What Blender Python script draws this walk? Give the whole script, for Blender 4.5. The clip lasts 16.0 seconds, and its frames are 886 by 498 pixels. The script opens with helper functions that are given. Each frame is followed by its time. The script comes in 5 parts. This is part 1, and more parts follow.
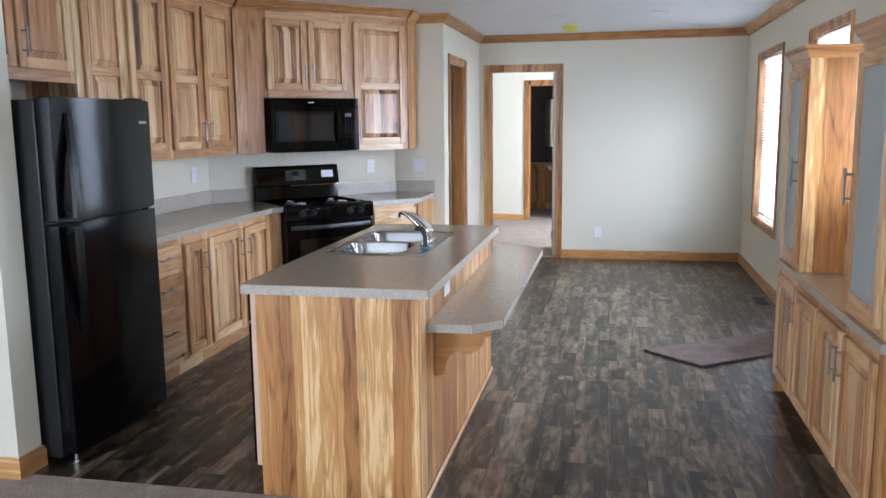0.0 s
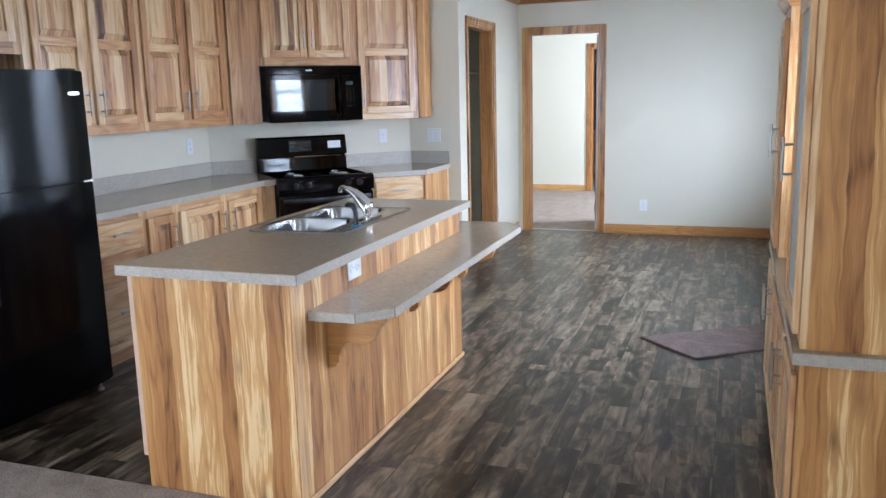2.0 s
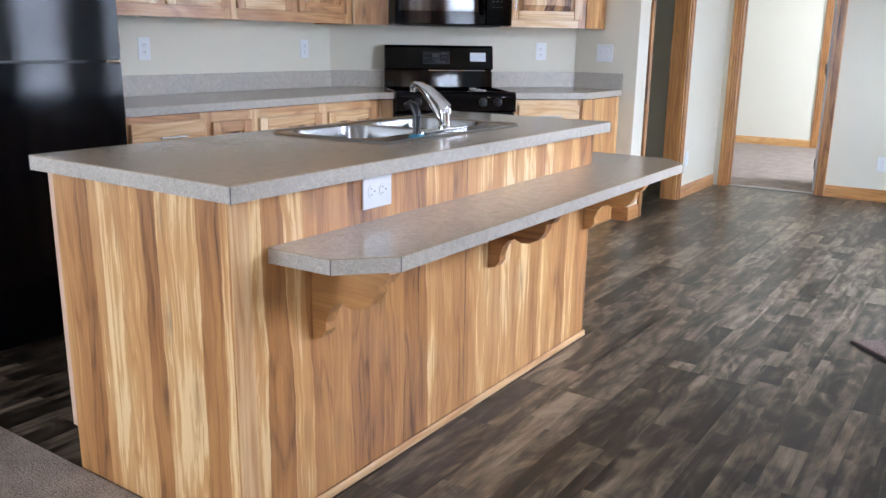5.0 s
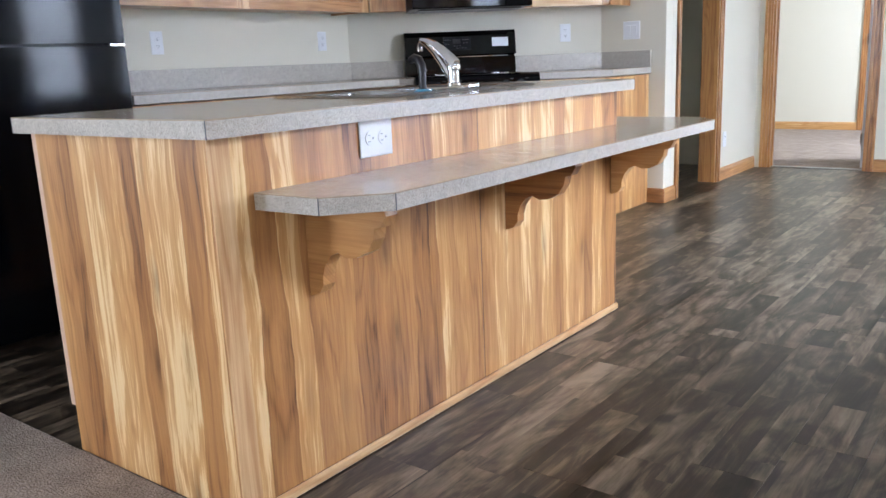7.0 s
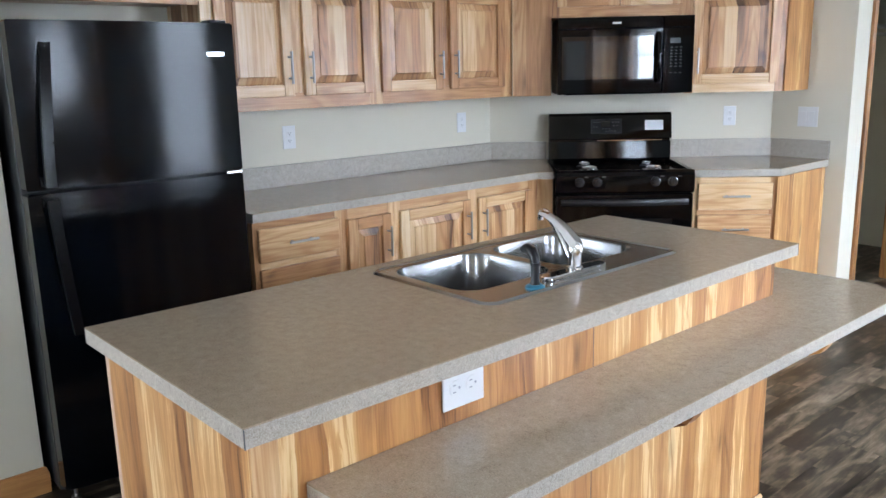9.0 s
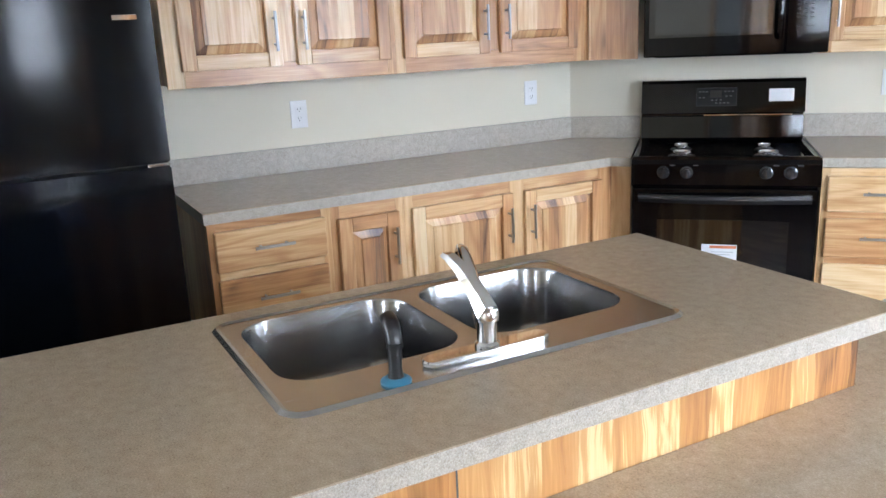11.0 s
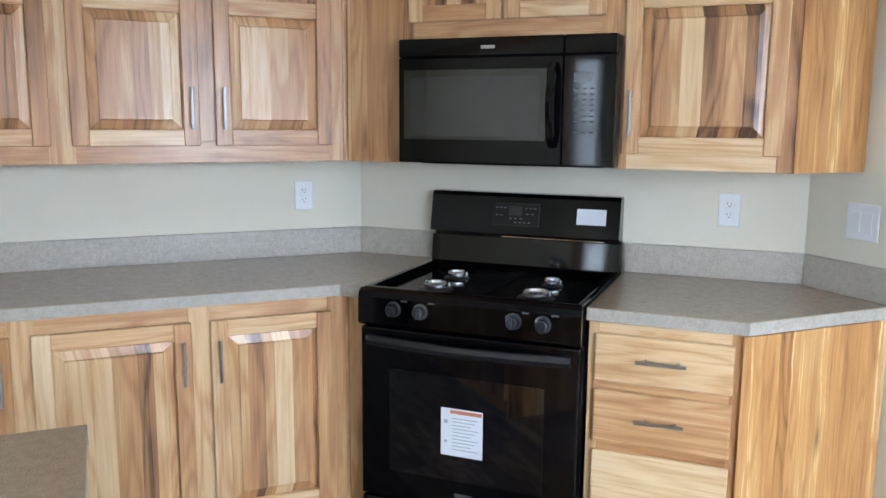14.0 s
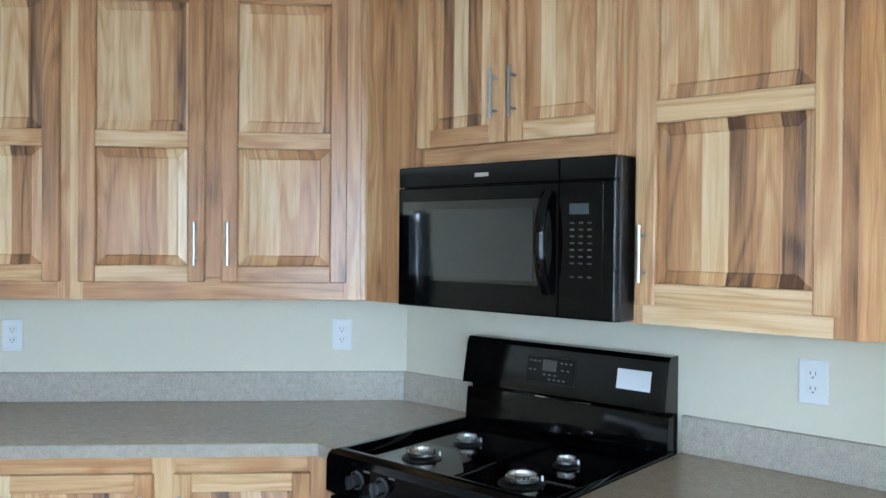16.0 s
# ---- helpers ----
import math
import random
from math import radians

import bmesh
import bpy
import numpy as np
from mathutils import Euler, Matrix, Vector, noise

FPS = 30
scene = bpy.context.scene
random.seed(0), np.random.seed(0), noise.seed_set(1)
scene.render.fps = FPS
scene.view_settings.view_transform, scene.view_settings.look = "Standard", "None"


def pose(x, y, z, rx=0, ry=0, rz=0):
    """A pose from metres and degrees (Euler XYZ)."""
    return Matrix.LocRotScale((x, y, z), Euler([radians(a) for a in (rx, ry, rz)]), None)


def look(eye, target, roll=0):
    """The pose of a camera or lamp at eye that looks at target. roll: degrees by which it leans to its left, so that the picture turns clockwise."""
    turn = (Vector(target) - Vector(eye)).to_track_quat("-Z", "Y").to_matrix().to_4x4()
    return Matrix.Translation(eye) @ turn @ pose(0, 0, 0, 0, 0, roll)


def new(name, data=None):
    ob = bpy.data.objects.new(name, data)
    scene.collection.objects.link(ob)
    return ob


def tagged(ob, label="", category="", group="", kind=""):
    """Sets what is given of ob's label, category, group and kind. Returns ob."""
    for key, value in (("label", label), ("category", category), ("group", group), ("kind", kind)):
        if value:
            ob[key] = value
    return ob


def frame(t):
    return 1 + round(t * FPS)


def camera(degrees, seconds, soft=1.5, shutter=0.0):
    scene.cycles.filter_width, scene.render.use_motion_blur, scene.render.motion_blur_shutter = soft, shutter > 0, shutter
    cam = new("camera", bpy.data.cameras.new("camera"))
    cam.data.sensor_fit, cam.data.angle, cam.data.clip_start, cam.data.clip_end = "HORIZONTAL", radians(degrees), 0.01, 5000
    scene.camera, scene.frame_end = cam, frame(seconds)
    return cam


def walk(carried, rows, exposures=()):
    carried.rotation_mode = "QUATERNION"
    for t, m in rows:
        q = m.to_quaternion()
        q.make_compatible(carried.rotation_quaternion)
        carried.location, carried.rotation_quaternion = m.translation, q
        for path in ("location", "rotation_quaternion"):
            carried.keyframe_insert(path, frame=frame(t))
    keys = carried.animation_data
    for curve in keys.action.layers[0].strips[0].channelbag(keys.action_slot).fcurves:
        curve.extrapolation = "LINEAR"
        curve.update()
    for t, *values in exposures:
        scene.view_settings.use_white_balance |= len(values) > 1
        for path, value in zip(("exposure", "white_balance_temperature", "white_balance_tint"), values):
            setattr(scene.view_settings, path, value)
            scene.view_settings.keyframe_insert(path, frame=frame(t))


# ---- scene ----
cam = camera(56.9, 16.0)
PATH = [
    (0, (0.173, 0.431, 1.555), (-0.229, 2.366, 1.249), -0.6),
    (0.5, (0.378, 0.582, 1.545), (-0.19, 2.473, 1.23), -0.3),
    (1, (0.577, 0.778, 1.561), (-0.041, 2.655, 1.248), 0.6),
    (1.5, (0.812, 0.925, 1.541), (0.213, 2.803, 1.208), 0.3),
    (2, (0.916, 0.998, 1.531), (0.253, 2.847, 1.155), -1.4),
    (2.5, (0.906, 1.183, 1.501), (0.14, 2.981, 1.078), -1.3),
    (3, (0.848, 1.425, 1.524), (0.044, 3.206, 1.098), -0.8),
    (3.5, (0.906, 1.652, 1.494), (0.007, 3.383, 1.051), -0.6),
    (4, (0.931, 1.896, 1.46), (-0.136, 3.532, 1.03), 0.0),
    (4.5, (0.869, 2.148, 1.392), (-0.206, 3.766, 0.913), 0.3),
    (5, (0.836, 2.291, 1.216), (-0.26, 3.891, 0.729), 0.8),
    (5.2, (0.847, 2.333, 1.128), (-0.283, 3.916, 0.663), 0.4),
    (7.5, (0.837, 2.443, 1.004), (-0.352, 3.986, 0.551), -2.6),
    (8, (0.749, 2.42, 1.38), (-0.451, 3.936, 0.867), -2.1),
    (8.5, (0.735, 2.569, 1.469), (-0.539, 4.039, 1.005), -1.3),
    (9, (0.682, 2.862, 1.506), (-0.784, 4.151, 1.071), -1.3),
    (9.5, (0.506, 3.167, 1.52), (-0.98, 4.423, 1.055), -0.3),
    (10, (0.444, 3.411, 1.5), (-1.072, 4.616, 1.0), -1.9),
    (12.5, (0.364, 4.726, 1.492), (-1.505, 5.225, 0.983), 0.1),
    (13, (0.259, 4.966, 1.516), (-1.605, 5.542, 1.073), 0.1),
    (13.5, (0.285, 5.234, 1.504), (-1.566, 5.899, 1.141), 0.2),
    (14, (0.306, 5.51, 1.484), (-1.513, 6.282, 1.171), 0.4),
    (14.5, (0.205, 5.772, 1.481), (-1.597, 6.582, 1.174), 0.9),
    (15, (0.162, 6.019, 1.49), (-1.713, 6.679, 1.262), 1.0),
    (15.5, (0.186, 6.282, 1.531), (-1.779, 6.632, 1.404), 1.4),
    (16, (0.105, 6.465, 1.544), (-1.89, 6.602, 1.516), 0.5),
]
# seconds, stops, kelvin, tint
EXPOSURES = [(0, -0.14, 6150, 8), (2, -0.08, 5950, 6), (3.5, -0.02, 6200, 8), (5, -0.05, 6200, 9), (7.5, -0.05, 6250, 8), (9.5, 0.10, 6300, 4), (12.5, 0.34, 6650, 6), (13.5, 0.10, 6050, 0), (14.0, 0.05, 6200, 3), (14.5, -0.04, 6300, 5), (15.0, -0.03, 6250, 7), (15.5, -0.08, 5800, -1), (16, 0.10, 5650, -6)]
walk(cam, [(t, look(eye, target, roll)) for t, eye, target, roll in PATH], EXPOSURES)

# light ---------------------------------------------------------------
world = bpy.data.worlds.new("sky")
scene.world = world
world.use_nodes = True
wn = world.node_tree
sky = wn.nodes.new("ShaderNodeTexSky")
sky.sky_type, sky.sun_disc = "NISHITA", False
sky.sun_elevation, sky.sun_rotation = radians(50), radians(250)
wn.links.new(sky.outputs[0], wn.nodes["Background"].inputs[0])
wn.nodes["Background"].inputs[1].default_value = 0.12


def sun_lamp():
    data = bpy.data.lights.new("sun", "SUN")
    data.energy, data.angle, data.color = 2.5, radians(0.5), (1, 0.95, 0.88)
    ob = new("sun", data)
    el, az = radians(50), radians(250)
    way = Vector((math.sin(az) * math.cos(el), math.cos(az) * math.cos(el), math.sin(el)))
    ob.matrix_world = Matrix.Translation((0, 0, 20)) @ way.to_track_quat("Z", "Y").to_matrix().to_4x4()


def daylight_lamp(x, y, z, w, h, power, rz, rx=90, color=(0.772, 0.862, 1.06)):
    """Area lamp for sky light at a window or an added unseen opening; rz 0 faces +y."""
    data = bpy.data.lights.new("window_light", "AREA")
    data.shape, data.size, data.size_y, data.energy, data.color = "RECTANGLE", w, h, power, color
    ob = new("window_light", data)
    ob.matrix_world = pose(x, y, z, rx, 0, rz)
    return ob


sun_lamp()

# measures ------------------------------------------------------------
WINDOW_POWER = 52
BACK_POWER = 88
CEIL = 2.508
X_LEFT, X_RIGHT, X_PANTRY = -3.03, 1.56, -1.33
Y_BACK, Y_FAR, Y_SEAM = 7.777, 9.797, 3.478
Y_BED = 13.4
DIAG = 9.575
R2 = math.sqrt(0.5)
Y_BEHIND, X_LIVING = -3.2, -4.4

# (y0, y1, z0, z1) outer edge of the window casings in the east wall
WINDOWS = [(7.86, 9.05, 0.53, 2.19), (5.80, 6.92, 0.53, 2.19), (4.02, 4.73, 1.22, 1.95), (1.04, 1.79, 0.53, 2.25)]

SHARE = [0.75, 1.25, 1.4, 0.95]     # how much sky each window sees
for (y0, y1, z0, z1), share in zip(WINDOWS, SHARE):
    daylight_lamp(X_RIGHT + 0.16, (y0 + y1) / 2, (z0 + z1) / 2, y1 - y0 - 0.14, z1 - z0 - 0.14, share * WINDOW_POWER * (y1 - y0) * (z1 - z0), 90)
# fill light added at unseen openings: behind, living room west, bedroom
daylight_lamp(-3.0, Y_BEHIND - 0.16, 1.4, 1.3, 1.4, 2.5 * BACK_POWER, 0)
daylight_lamp(X_LIVING - 0.16, 0.0, 1.4, 1.3, 1.4, 0.7 * BACK_POWER, -90)
daylight_lamp(X_RIGHT + 0.16, 11.7, 1.4, 1.3, 1.4, 250, 90)


# nodes ---------------------------------------------------------------
class Nodes:
    def __init__(self, name):
        self.mat = bpy.data.materials.new(name)
        self.mat.use_nodes = True
        self.tree = self.mat.node_tree
        self.bsdf = self.tree.nodes["Principled BSDF"]

    def put(self, socket, value):
        if isinstance(value, bpy.types.NodeSocket):
            self.tree.links.new(value, socket)
        elif value is not None:
            socket.default_value = value

    def node(self, kind, ins=(), out=0, **props):
        n = self.tree.nodes.new(kind)
        for k, v in props.items():
            setattr(n, k, v)
        items = ins.items() if isinstance(ins, dict) else enumerate(ins)
        for k, v in items:
            self.put(n.inputs[k], v)
        return n.outputs[out]

    def math(self, op, a, b=None, c=None):
        return self.node("ShaderNodeMath", [a, b, c], operation=op)

    def coord(self):
        return self.node("ShaderNodeTexCoord", out="Object")

    def split(self, v):
        n = self.tree.nodes.new("ShaderNodeSeparateXYZ")
        self.put(n.inputs[0], v)
        return n.outputs[0], n.outputs[1], n.outputs[2]

    def join(self, x, y, z):
        return self.node("ShaderNodeCombineXYZ", [x, y, z])

    def rand(self):
        return self.node("ShaderNodeObjectInfo", out="Random")

    def noise(self, v, scale, detail=3, rough=0.5, dist=0.0, out=0):
        return self.node("ShaderNodeTexNoise", {"Vector": v, "Scale": scale, "Detail": detail, "Roughness": rough, "Distortion": dist}, out=out)

    def white(self, w):
        return self.node("ShaderNodeTexWhiteNoise", {"W": w}, noise_dimensions="1D", out="Value")

    def ramp(self, fac, stops):
        n = self.tree.nodes.new("ShaderNodeValToRGB")
        self.put(n.inputs[0], fac)
        els = n.color_ramp.elements
        while len(els) < len(stops):
            els.new(0.5)
        for e, (p, c) in zip(els, stops):
            e.position, e.color = p, (*c, 1) if len(c) == 3 else c
        return n.outputs[0]

    def mix(self, fac, a, b, mode="MIX"):
        n = self.tree.nodes.new("ShaderNodeMix")
        n.data_type, n.blend_type = "RGBA", mode
        for i, v in ((0, fac), (6, a), (7, b)):
            if isinstance(v, tuple) and len(v) == 3:
                v = (*v, 1)
            self.put(n.inputs[i], v)
        return n.outputs[2]

    def set(self, **kw):
        names = {"color": "Base Color", "rough": "Roughness", "metal": "Metallic", "coat": "Coat Weight", "coat_rough": "Coat Roughness",
                 "trans": "Transmission Weight", "ior": "IOR", "spec": "Specular IOR Level", "emit": "Emission Color", "strength": "Emission Strength"}
        for k, v in kw.items():
            if isinstance(v, tuple) and len(v) == 3:
                v = (*v, 1)
            self.put(self.bsdf.inputs[names[k]], v)
        return self

    def bump(self, height, strength=0.2, distance=0.002):
        self.put(self.bsdf.inputs["Normal"], self.node("ShaderNodeBump", {"Strength": strength, "Distance": distance, "Height": height}))
        return self


def wood(name, along="Z", strip=0.075, dark=0.0, bold=0.0, flat=False, rough=0.30):
    """Clear-finished hickory: glued boards of cream to brown, rings, pores, streaks and a few knots."""
    n = Nodes(name)
    x, y, z = n.split(n.coord())
    r = n.rand()
    shift = n.math("MULTIPLY", r, 37.0)
    if along == "Z":
        across, lng = n.math("ADD", x, y), z
    elif along == "X":
        across, lng = n.math("ADD", z, y), x
    elif along == "Y":
        across, lng = n.math("ADD", z, x), y
    else:
        across, lng = z, n.math("ADD", x, y)
    across = n.math("ADD", across, n.math("MULTIPLY", r, 3.0))
    if bold:
        wave = n.noise(n.join(n.math("MULTIPLY", across, 9.0), shift, n.math("MULTIPLY", lng, 4.5)), 1.0, 3, 0.5)
        across = n.math("ADD", across, n.math("MULTIPLY", n.math("SUBTRACT", wave, 0.5), 0.035 * bold))
    wob = n.noise(n.join(n.math("MULTIPLY", across, 4.0), shift, n.math("MULTIPLY", lng, 0.8)), 1.0, 2)
    edge = n.math("ADD", across, n.math("MULTIPLY", wob, 0.01 + 0.07 * bold))
    vor = n.node("ShaderNodeTexVoronoi", {"W": n.math("DIVIDE", edge, strip), "Scale": 1.0}, out="Color", voronoi_dimensions="1D")
    tone, tone2, _ = n.split(vor)
    if flat:
        tone = n.math("ADD", n.math("MULTIPLY", tone, 0.15), n.math("MULTIPLY", n.white(n.math("MULTIPLY", r, 71.0)), 0.62))
    lcell = n.math("MULTIPLY", tone2, 23.0)
    figure = n.noise(n.join(n.math("MULTIPLY", across, 7.0), n.math("ADD", shift, lcell), n.math("MULTIPLY", lng, 0.9)), 1.0, 2, 0.5, 0.4)
    rings = n.math("SINE", n.math("ADD", n.math("MULTIPLY", figure, 55.0 - 8.0 * bold), n.math("MULTIPLY", across, 60.0 - 20.0 * bold)))
    rings = n.math("POWER", n.math("ADD", n.math("MULTIPLY", rings, 0.5), 0.5), 2.0 + 2.0 * bold)
    pores = n.noise(n.join(n.math("MULTIPLY", across, 330.0), shift, n.math("MULTIPLY", lng, 7.0)), 1.0, 3, 0.65)
    streak = n.noise(n.join(n.math("MULTIPLY", across, 34.0), n.math("ADD", shift, lcell), n.math("MULTIPLY", lng, 1.3)), 1.0, 3, 0.6)
    mottle = n.noise(n.join(n.math("MULTIPLY", across, 7.0), shift, n.math("MULTIPLY", lng, 1.8)), 1.0, 3)
    fac = n.math("ADD", n.math("MULTIPLY", tone, 0.74 - 0.14 * bold), n.math("MULTIPLY", rings, 0.16))
    thin = n.noise(n.join(n.math("MULTIPLY", across, 110.0), n.math("ADD", shift, lcell), n.math("MULTIPLY", lng, 2.2)), 1.0, 2, 0.6)
    for layer, amount in ((pores, 0.30 + 0.06 * bold), (thin, 0.30 + 0.12 * bold), (streak, 0.24 + 0.10 * bold), (mottle, 0.34 + 0.14 * bold)):
        fac = n.math("ADD", fac, n.math("MULTIPLY", n.math("SUBTRACT", layer, 0.5), amount))
    vein = n.noise(n.join(n.math("MULTIPLY", across, 26.0), n.math("ADD", shift, lcell), n.math("MULTIPLY", lng, 1.6)), 1.0, 4, 0.7, 0.8)
    vein = n.math("SUBTRACT", 1.0, n.math("MULTIPLY", n.math("ABSOLUTE", n.math("SUBTRACT", vein, 0.5)), 9.0))
    vein = n.math("MULTIPLY", n.math("MAXIMUM", vein, 0.0), n.noise(n.join(n.math("MULTIPLY", across, 5.0), lcell, n.math("MULTIPLY", lng, 1.2)), 1.0, 2))
    fac = n.math("ADD", fac, n.math("MULTIPLY", vein, 0.18 + 0.08 * bold))
    fac = n.math("ADD", fac, 0.02 + dark + 0.065 * bold)
    if bold:
        stops = [(0.0, (0.85, 0.64, 0.355)), (0.20, (0.79, 0.55, 0.275)), (0.28, (0.62, 0.345, 0.135)), (0.52, (0.50, 0.245, 0.085)), (0.74, (0.385, 0.172, 0.058)), (0.92, (0.25, 0.102, 0.036)), (1.0, (0.12, 0.05, 0.020))]
    else:
        stops = [(0.0, (0.83, 0.64, 0.405)), (0.25, (0.71, 0.475, 0.25)), (0.48, (0.545, 0.295, 0.132)), (0.70, (0.41, 0.198, 0.082)), (0.9, (0.19, 0.095, 0.047)), (1.0, (0.10, 0.046, 0.024))]
    colour = n.ramp(fac, stops)
    kv = n.join(n.math("MULTIPLY", across, 4.2 + 4.5 * bold), n.math("ADD", shift, lcell), n.math("MULTIPLY", lng, 1.7 + 1.2 * bold))
    knot = n.node("ShaderNodeTexVoronoi", {"Vector": kv, "Scale": 1.0}, out="Distance")
    kf = n.ramp(n.math("ADD", knot, n.math("MULTIPLY", n.math("SUBTRACT", streak, 0.5), 0.12)), [(0.0, (1, 1, 1)), (0.03 + 0.02 * bold, (0.8, 0.8, 0.8)), (0.08 + 0.05 * bold, (0.35, 0.35, 0.35)), (0.20 + 0.08 * bold, (0, 0, 0))])
    colour = n.mix(n.math("MULTIPLY", kf, 0.75), colour, (0.10, 0.042, 0.02))
    n.set(color=colour, rough=n.math("ADD", n.math("MULTIPLY", pores, 0.12), rough - 0.06), coat=0.10, coat_rough=0.26)
    n.bump(pores, 0.12, 0.0008)
    return n.mat


def plain(name, color, rough=0.5, metal=0.0, coat=0.0, var=0.06, scale=8.0, bump=0.0, bscale=200.0, spec=0.5, coat_rough=0.05):
    n = Nodes(name)
    c = n.coord()
    f = n.noise(c, scale, 4)
    lo = tuple(v * (1 - var) for v in color)
    hi = tuple(min(1, v * (1 + var)) for v in color)
    n.set(color=n.mix(f, lo, hi), rough=n.math("ADD", n.math("MULTIPLY", f, 0.08), rough - 0.04), metal=metal, coat=coat, spec=spec, coat_rough=coat_rough)
    if bump:
        n.bump(n.noise(c, bscale, 3), bump, 0.001)
    return n.mat


def wall_paint(name, color):
    n = Nodes(name)
    c = n.coord()
    big = n.noise(c, 0.8, 3)
    tex = n.noise(c, 70, 4, 0.6)
    n.set(color=n.mix(big, tuple(v * 0.97 for v in color), color), rough=0.55, spec=0.35)
    n.bump(tex, 0.12, 0.002)
    return n.mat


def laminate(name, edge=False):
    n = Nodes(name)
    c = n.coord()
    a = n.noise(c, 330, 4, 0.65)
    g = n.noise(c, 45, 4, 0.6)
    f = n.math("ADD", n.math("MULTIPLY", a, 0.75 if edge else 0.75), n.math("MULTIPLY", g, 0.25 if edge else 0.3))
    if edge:
        stops = [(0.36, (0.27, 0.235, 0.195)), (0.46, (0.40, 0.36, 0.305)), (0.55, (0.46, 0.42, 0.36)), (0.66, (0.60, 0.56, 0.49))]
    else:
        stops = [(0.34, (0.26, 0.196, 0.131)), (0.46, (0.37, 0.290, 0.205)), (0.54, (0.405, 0.322, 0.232)), (0.68, (0.51, 0.415, 0.308))]
    n.set(color=n.ramp(f, stops), rough=n.math("ADD", n.math("MULTIPLY", g, 0.04), 0.14 if not edge else 0.36), spec=0.6)
    return n.mat


def plank_material():
    """Weathered grey-brown vinyl: dark boards with short paler streaks along the grain."""
    n = Nodes("vinyl_plank")
    x, y, z = n.split(n.coord())
    r = n.rand()
    sh = n.math("MULTIPLY", r, 53.0)
    cellx = n.math("FLOOR", n.math("ADD", n.math("DIVIDE", x, 0.089), sh))
    yy = n.math("ADD", y, n.math("MULTIPLY", n.white(cellx), 3.0))
    celly = n.math("FLOOR", n.math("DIVIDE", yy, 0.52))
    patch = n.white(n.math("ADD", n.math("MULTIPLY", cellx, 7.31), n.math("MULTIPLY", celly, 3.17)))
    ps = n.math("MULTIPLY", patch, 9.0)
    long_ = n.noise(n.join(n.math("MULTIPLY", x, 17.0), n.math("MULTIPLY", y, 2.0), n.math("ADD", sh, ps)), 1.0, 4, 0.6, 0.9)
    fine = n.noise(n.join(n.math("MULTIPLY", x, 210.0), n.math("MULTIPLY", y, 8.0), sh), 1.0, 3, 0.6)
    blot = n.noise(n.join(n.math("MULTIPLY", x, 8.0), n.math("MULTIPLY", y, 3.0), n.math("ADD", sh, ps)), 1.0, 3, 0.55, 1.9)
    f = n.math("ADD", n.math("MULTIPLY", long_, 0.55), n.math("MULTIPLY", blot, 0.55))
    for layer, amount in ((patch, 0.20), (r, 0.05), (fine, 0.16)):
        f = n.math("ADD", f, n.math("MULTIPLY", n.math("SUBTRACT", layer, 0.5), amount))
    colour = n.ramp(f, [(0.37, (0.011, 0.008, 0.0055)), (0.47, (0.025, 0.018, 0.012)), (0.55, (0.062, 0.045, 0.030)), (0.64, (0.15, 0.112, 0.076)), (0.78, (0.29, 0.23, 0.165))])
    n.set(color=colour, rough=n.math("ADD", n.math("MULTIPLY", fine, 0.14), 0.26), spec=0.4)
    n.bump(n.math("ADD", fine, n.math("MULTIPLY", long_, 0.5)), 0.2, 0.0006)
    return n.mat


def carpet_material(name, a, b):
    n = Nodes(name)
    c = n.coord()
    f = n.noise(c, 210, 4, 0.75)
    tuft = n.node("ShaderNodeTexVoronoi", {"Vector": c, "Scale": 150.0}, out="Distance")
    g = n.noise(c, 9, 4, 0.6)
    m = n.math("ADD", n.math("ADD", n.math("MULTIPLY", f, 0.55), n.math("MULTIPLY", g, 0.30)), n.math("MULTIPLY", n.math("SUBTRACT", 0.6, tuft), 0.25))
    n.set(color=n.ramp(m, [(0.34, a), (0.66, b)]), rough=0.95, spec=0.1)
    n.bump(n.math("SUBTRACT", f, tuft), 1.0, 0.008)
    return n.mat


def steel(name, color=(0.62, 0.61, 0.59), rough=0.24, grain=True):
    n = Nodes(name)
    x, y, z = n.split(n.coord())
    f = n.noise(n.join(n.math("MULTIPLY", x, 500), n.math("MULTIPLY", y, 12), n.math("MULTIPLY", z, 30)), 1.0, 2)
    n.set(color=color, metal=1.0, rough=n.math("ADD", n.math("MULTIPLY", f, 0.10 if grain else 0.02), rough - 0.05))
    return n.mat


def black_gloss(name, rough=0.10, color=(0.006, 0.006, 0.007), spec=0.35):
    n = Nodes(name)
    c = n.coord()
    dust = n.noise(c, 30, 4, 0.6)
    n.set(color=color, rough=n.math("ADD", n.math("MULTIPLY", dust, 0.03), rough - 0.015), spec=spec)
    return n.mat


def blind_material():
    """White slats that let light through."""
    n = Nodes("white_blind")
    n.set(color=(0.85, 0.86, 0.86), rough=0.5)
    t = n.node("ShaderNodeBsdfTranslucent", {"Color": (0.96, 0.97, 0.98, 1)})
    m = n.node("ShaderNodeMixShader", [0.85, n.bsdf.outputs[0], t])
    n.put(n.tree.nodes["Material Output"].inputs[0], m)
    return n.mat


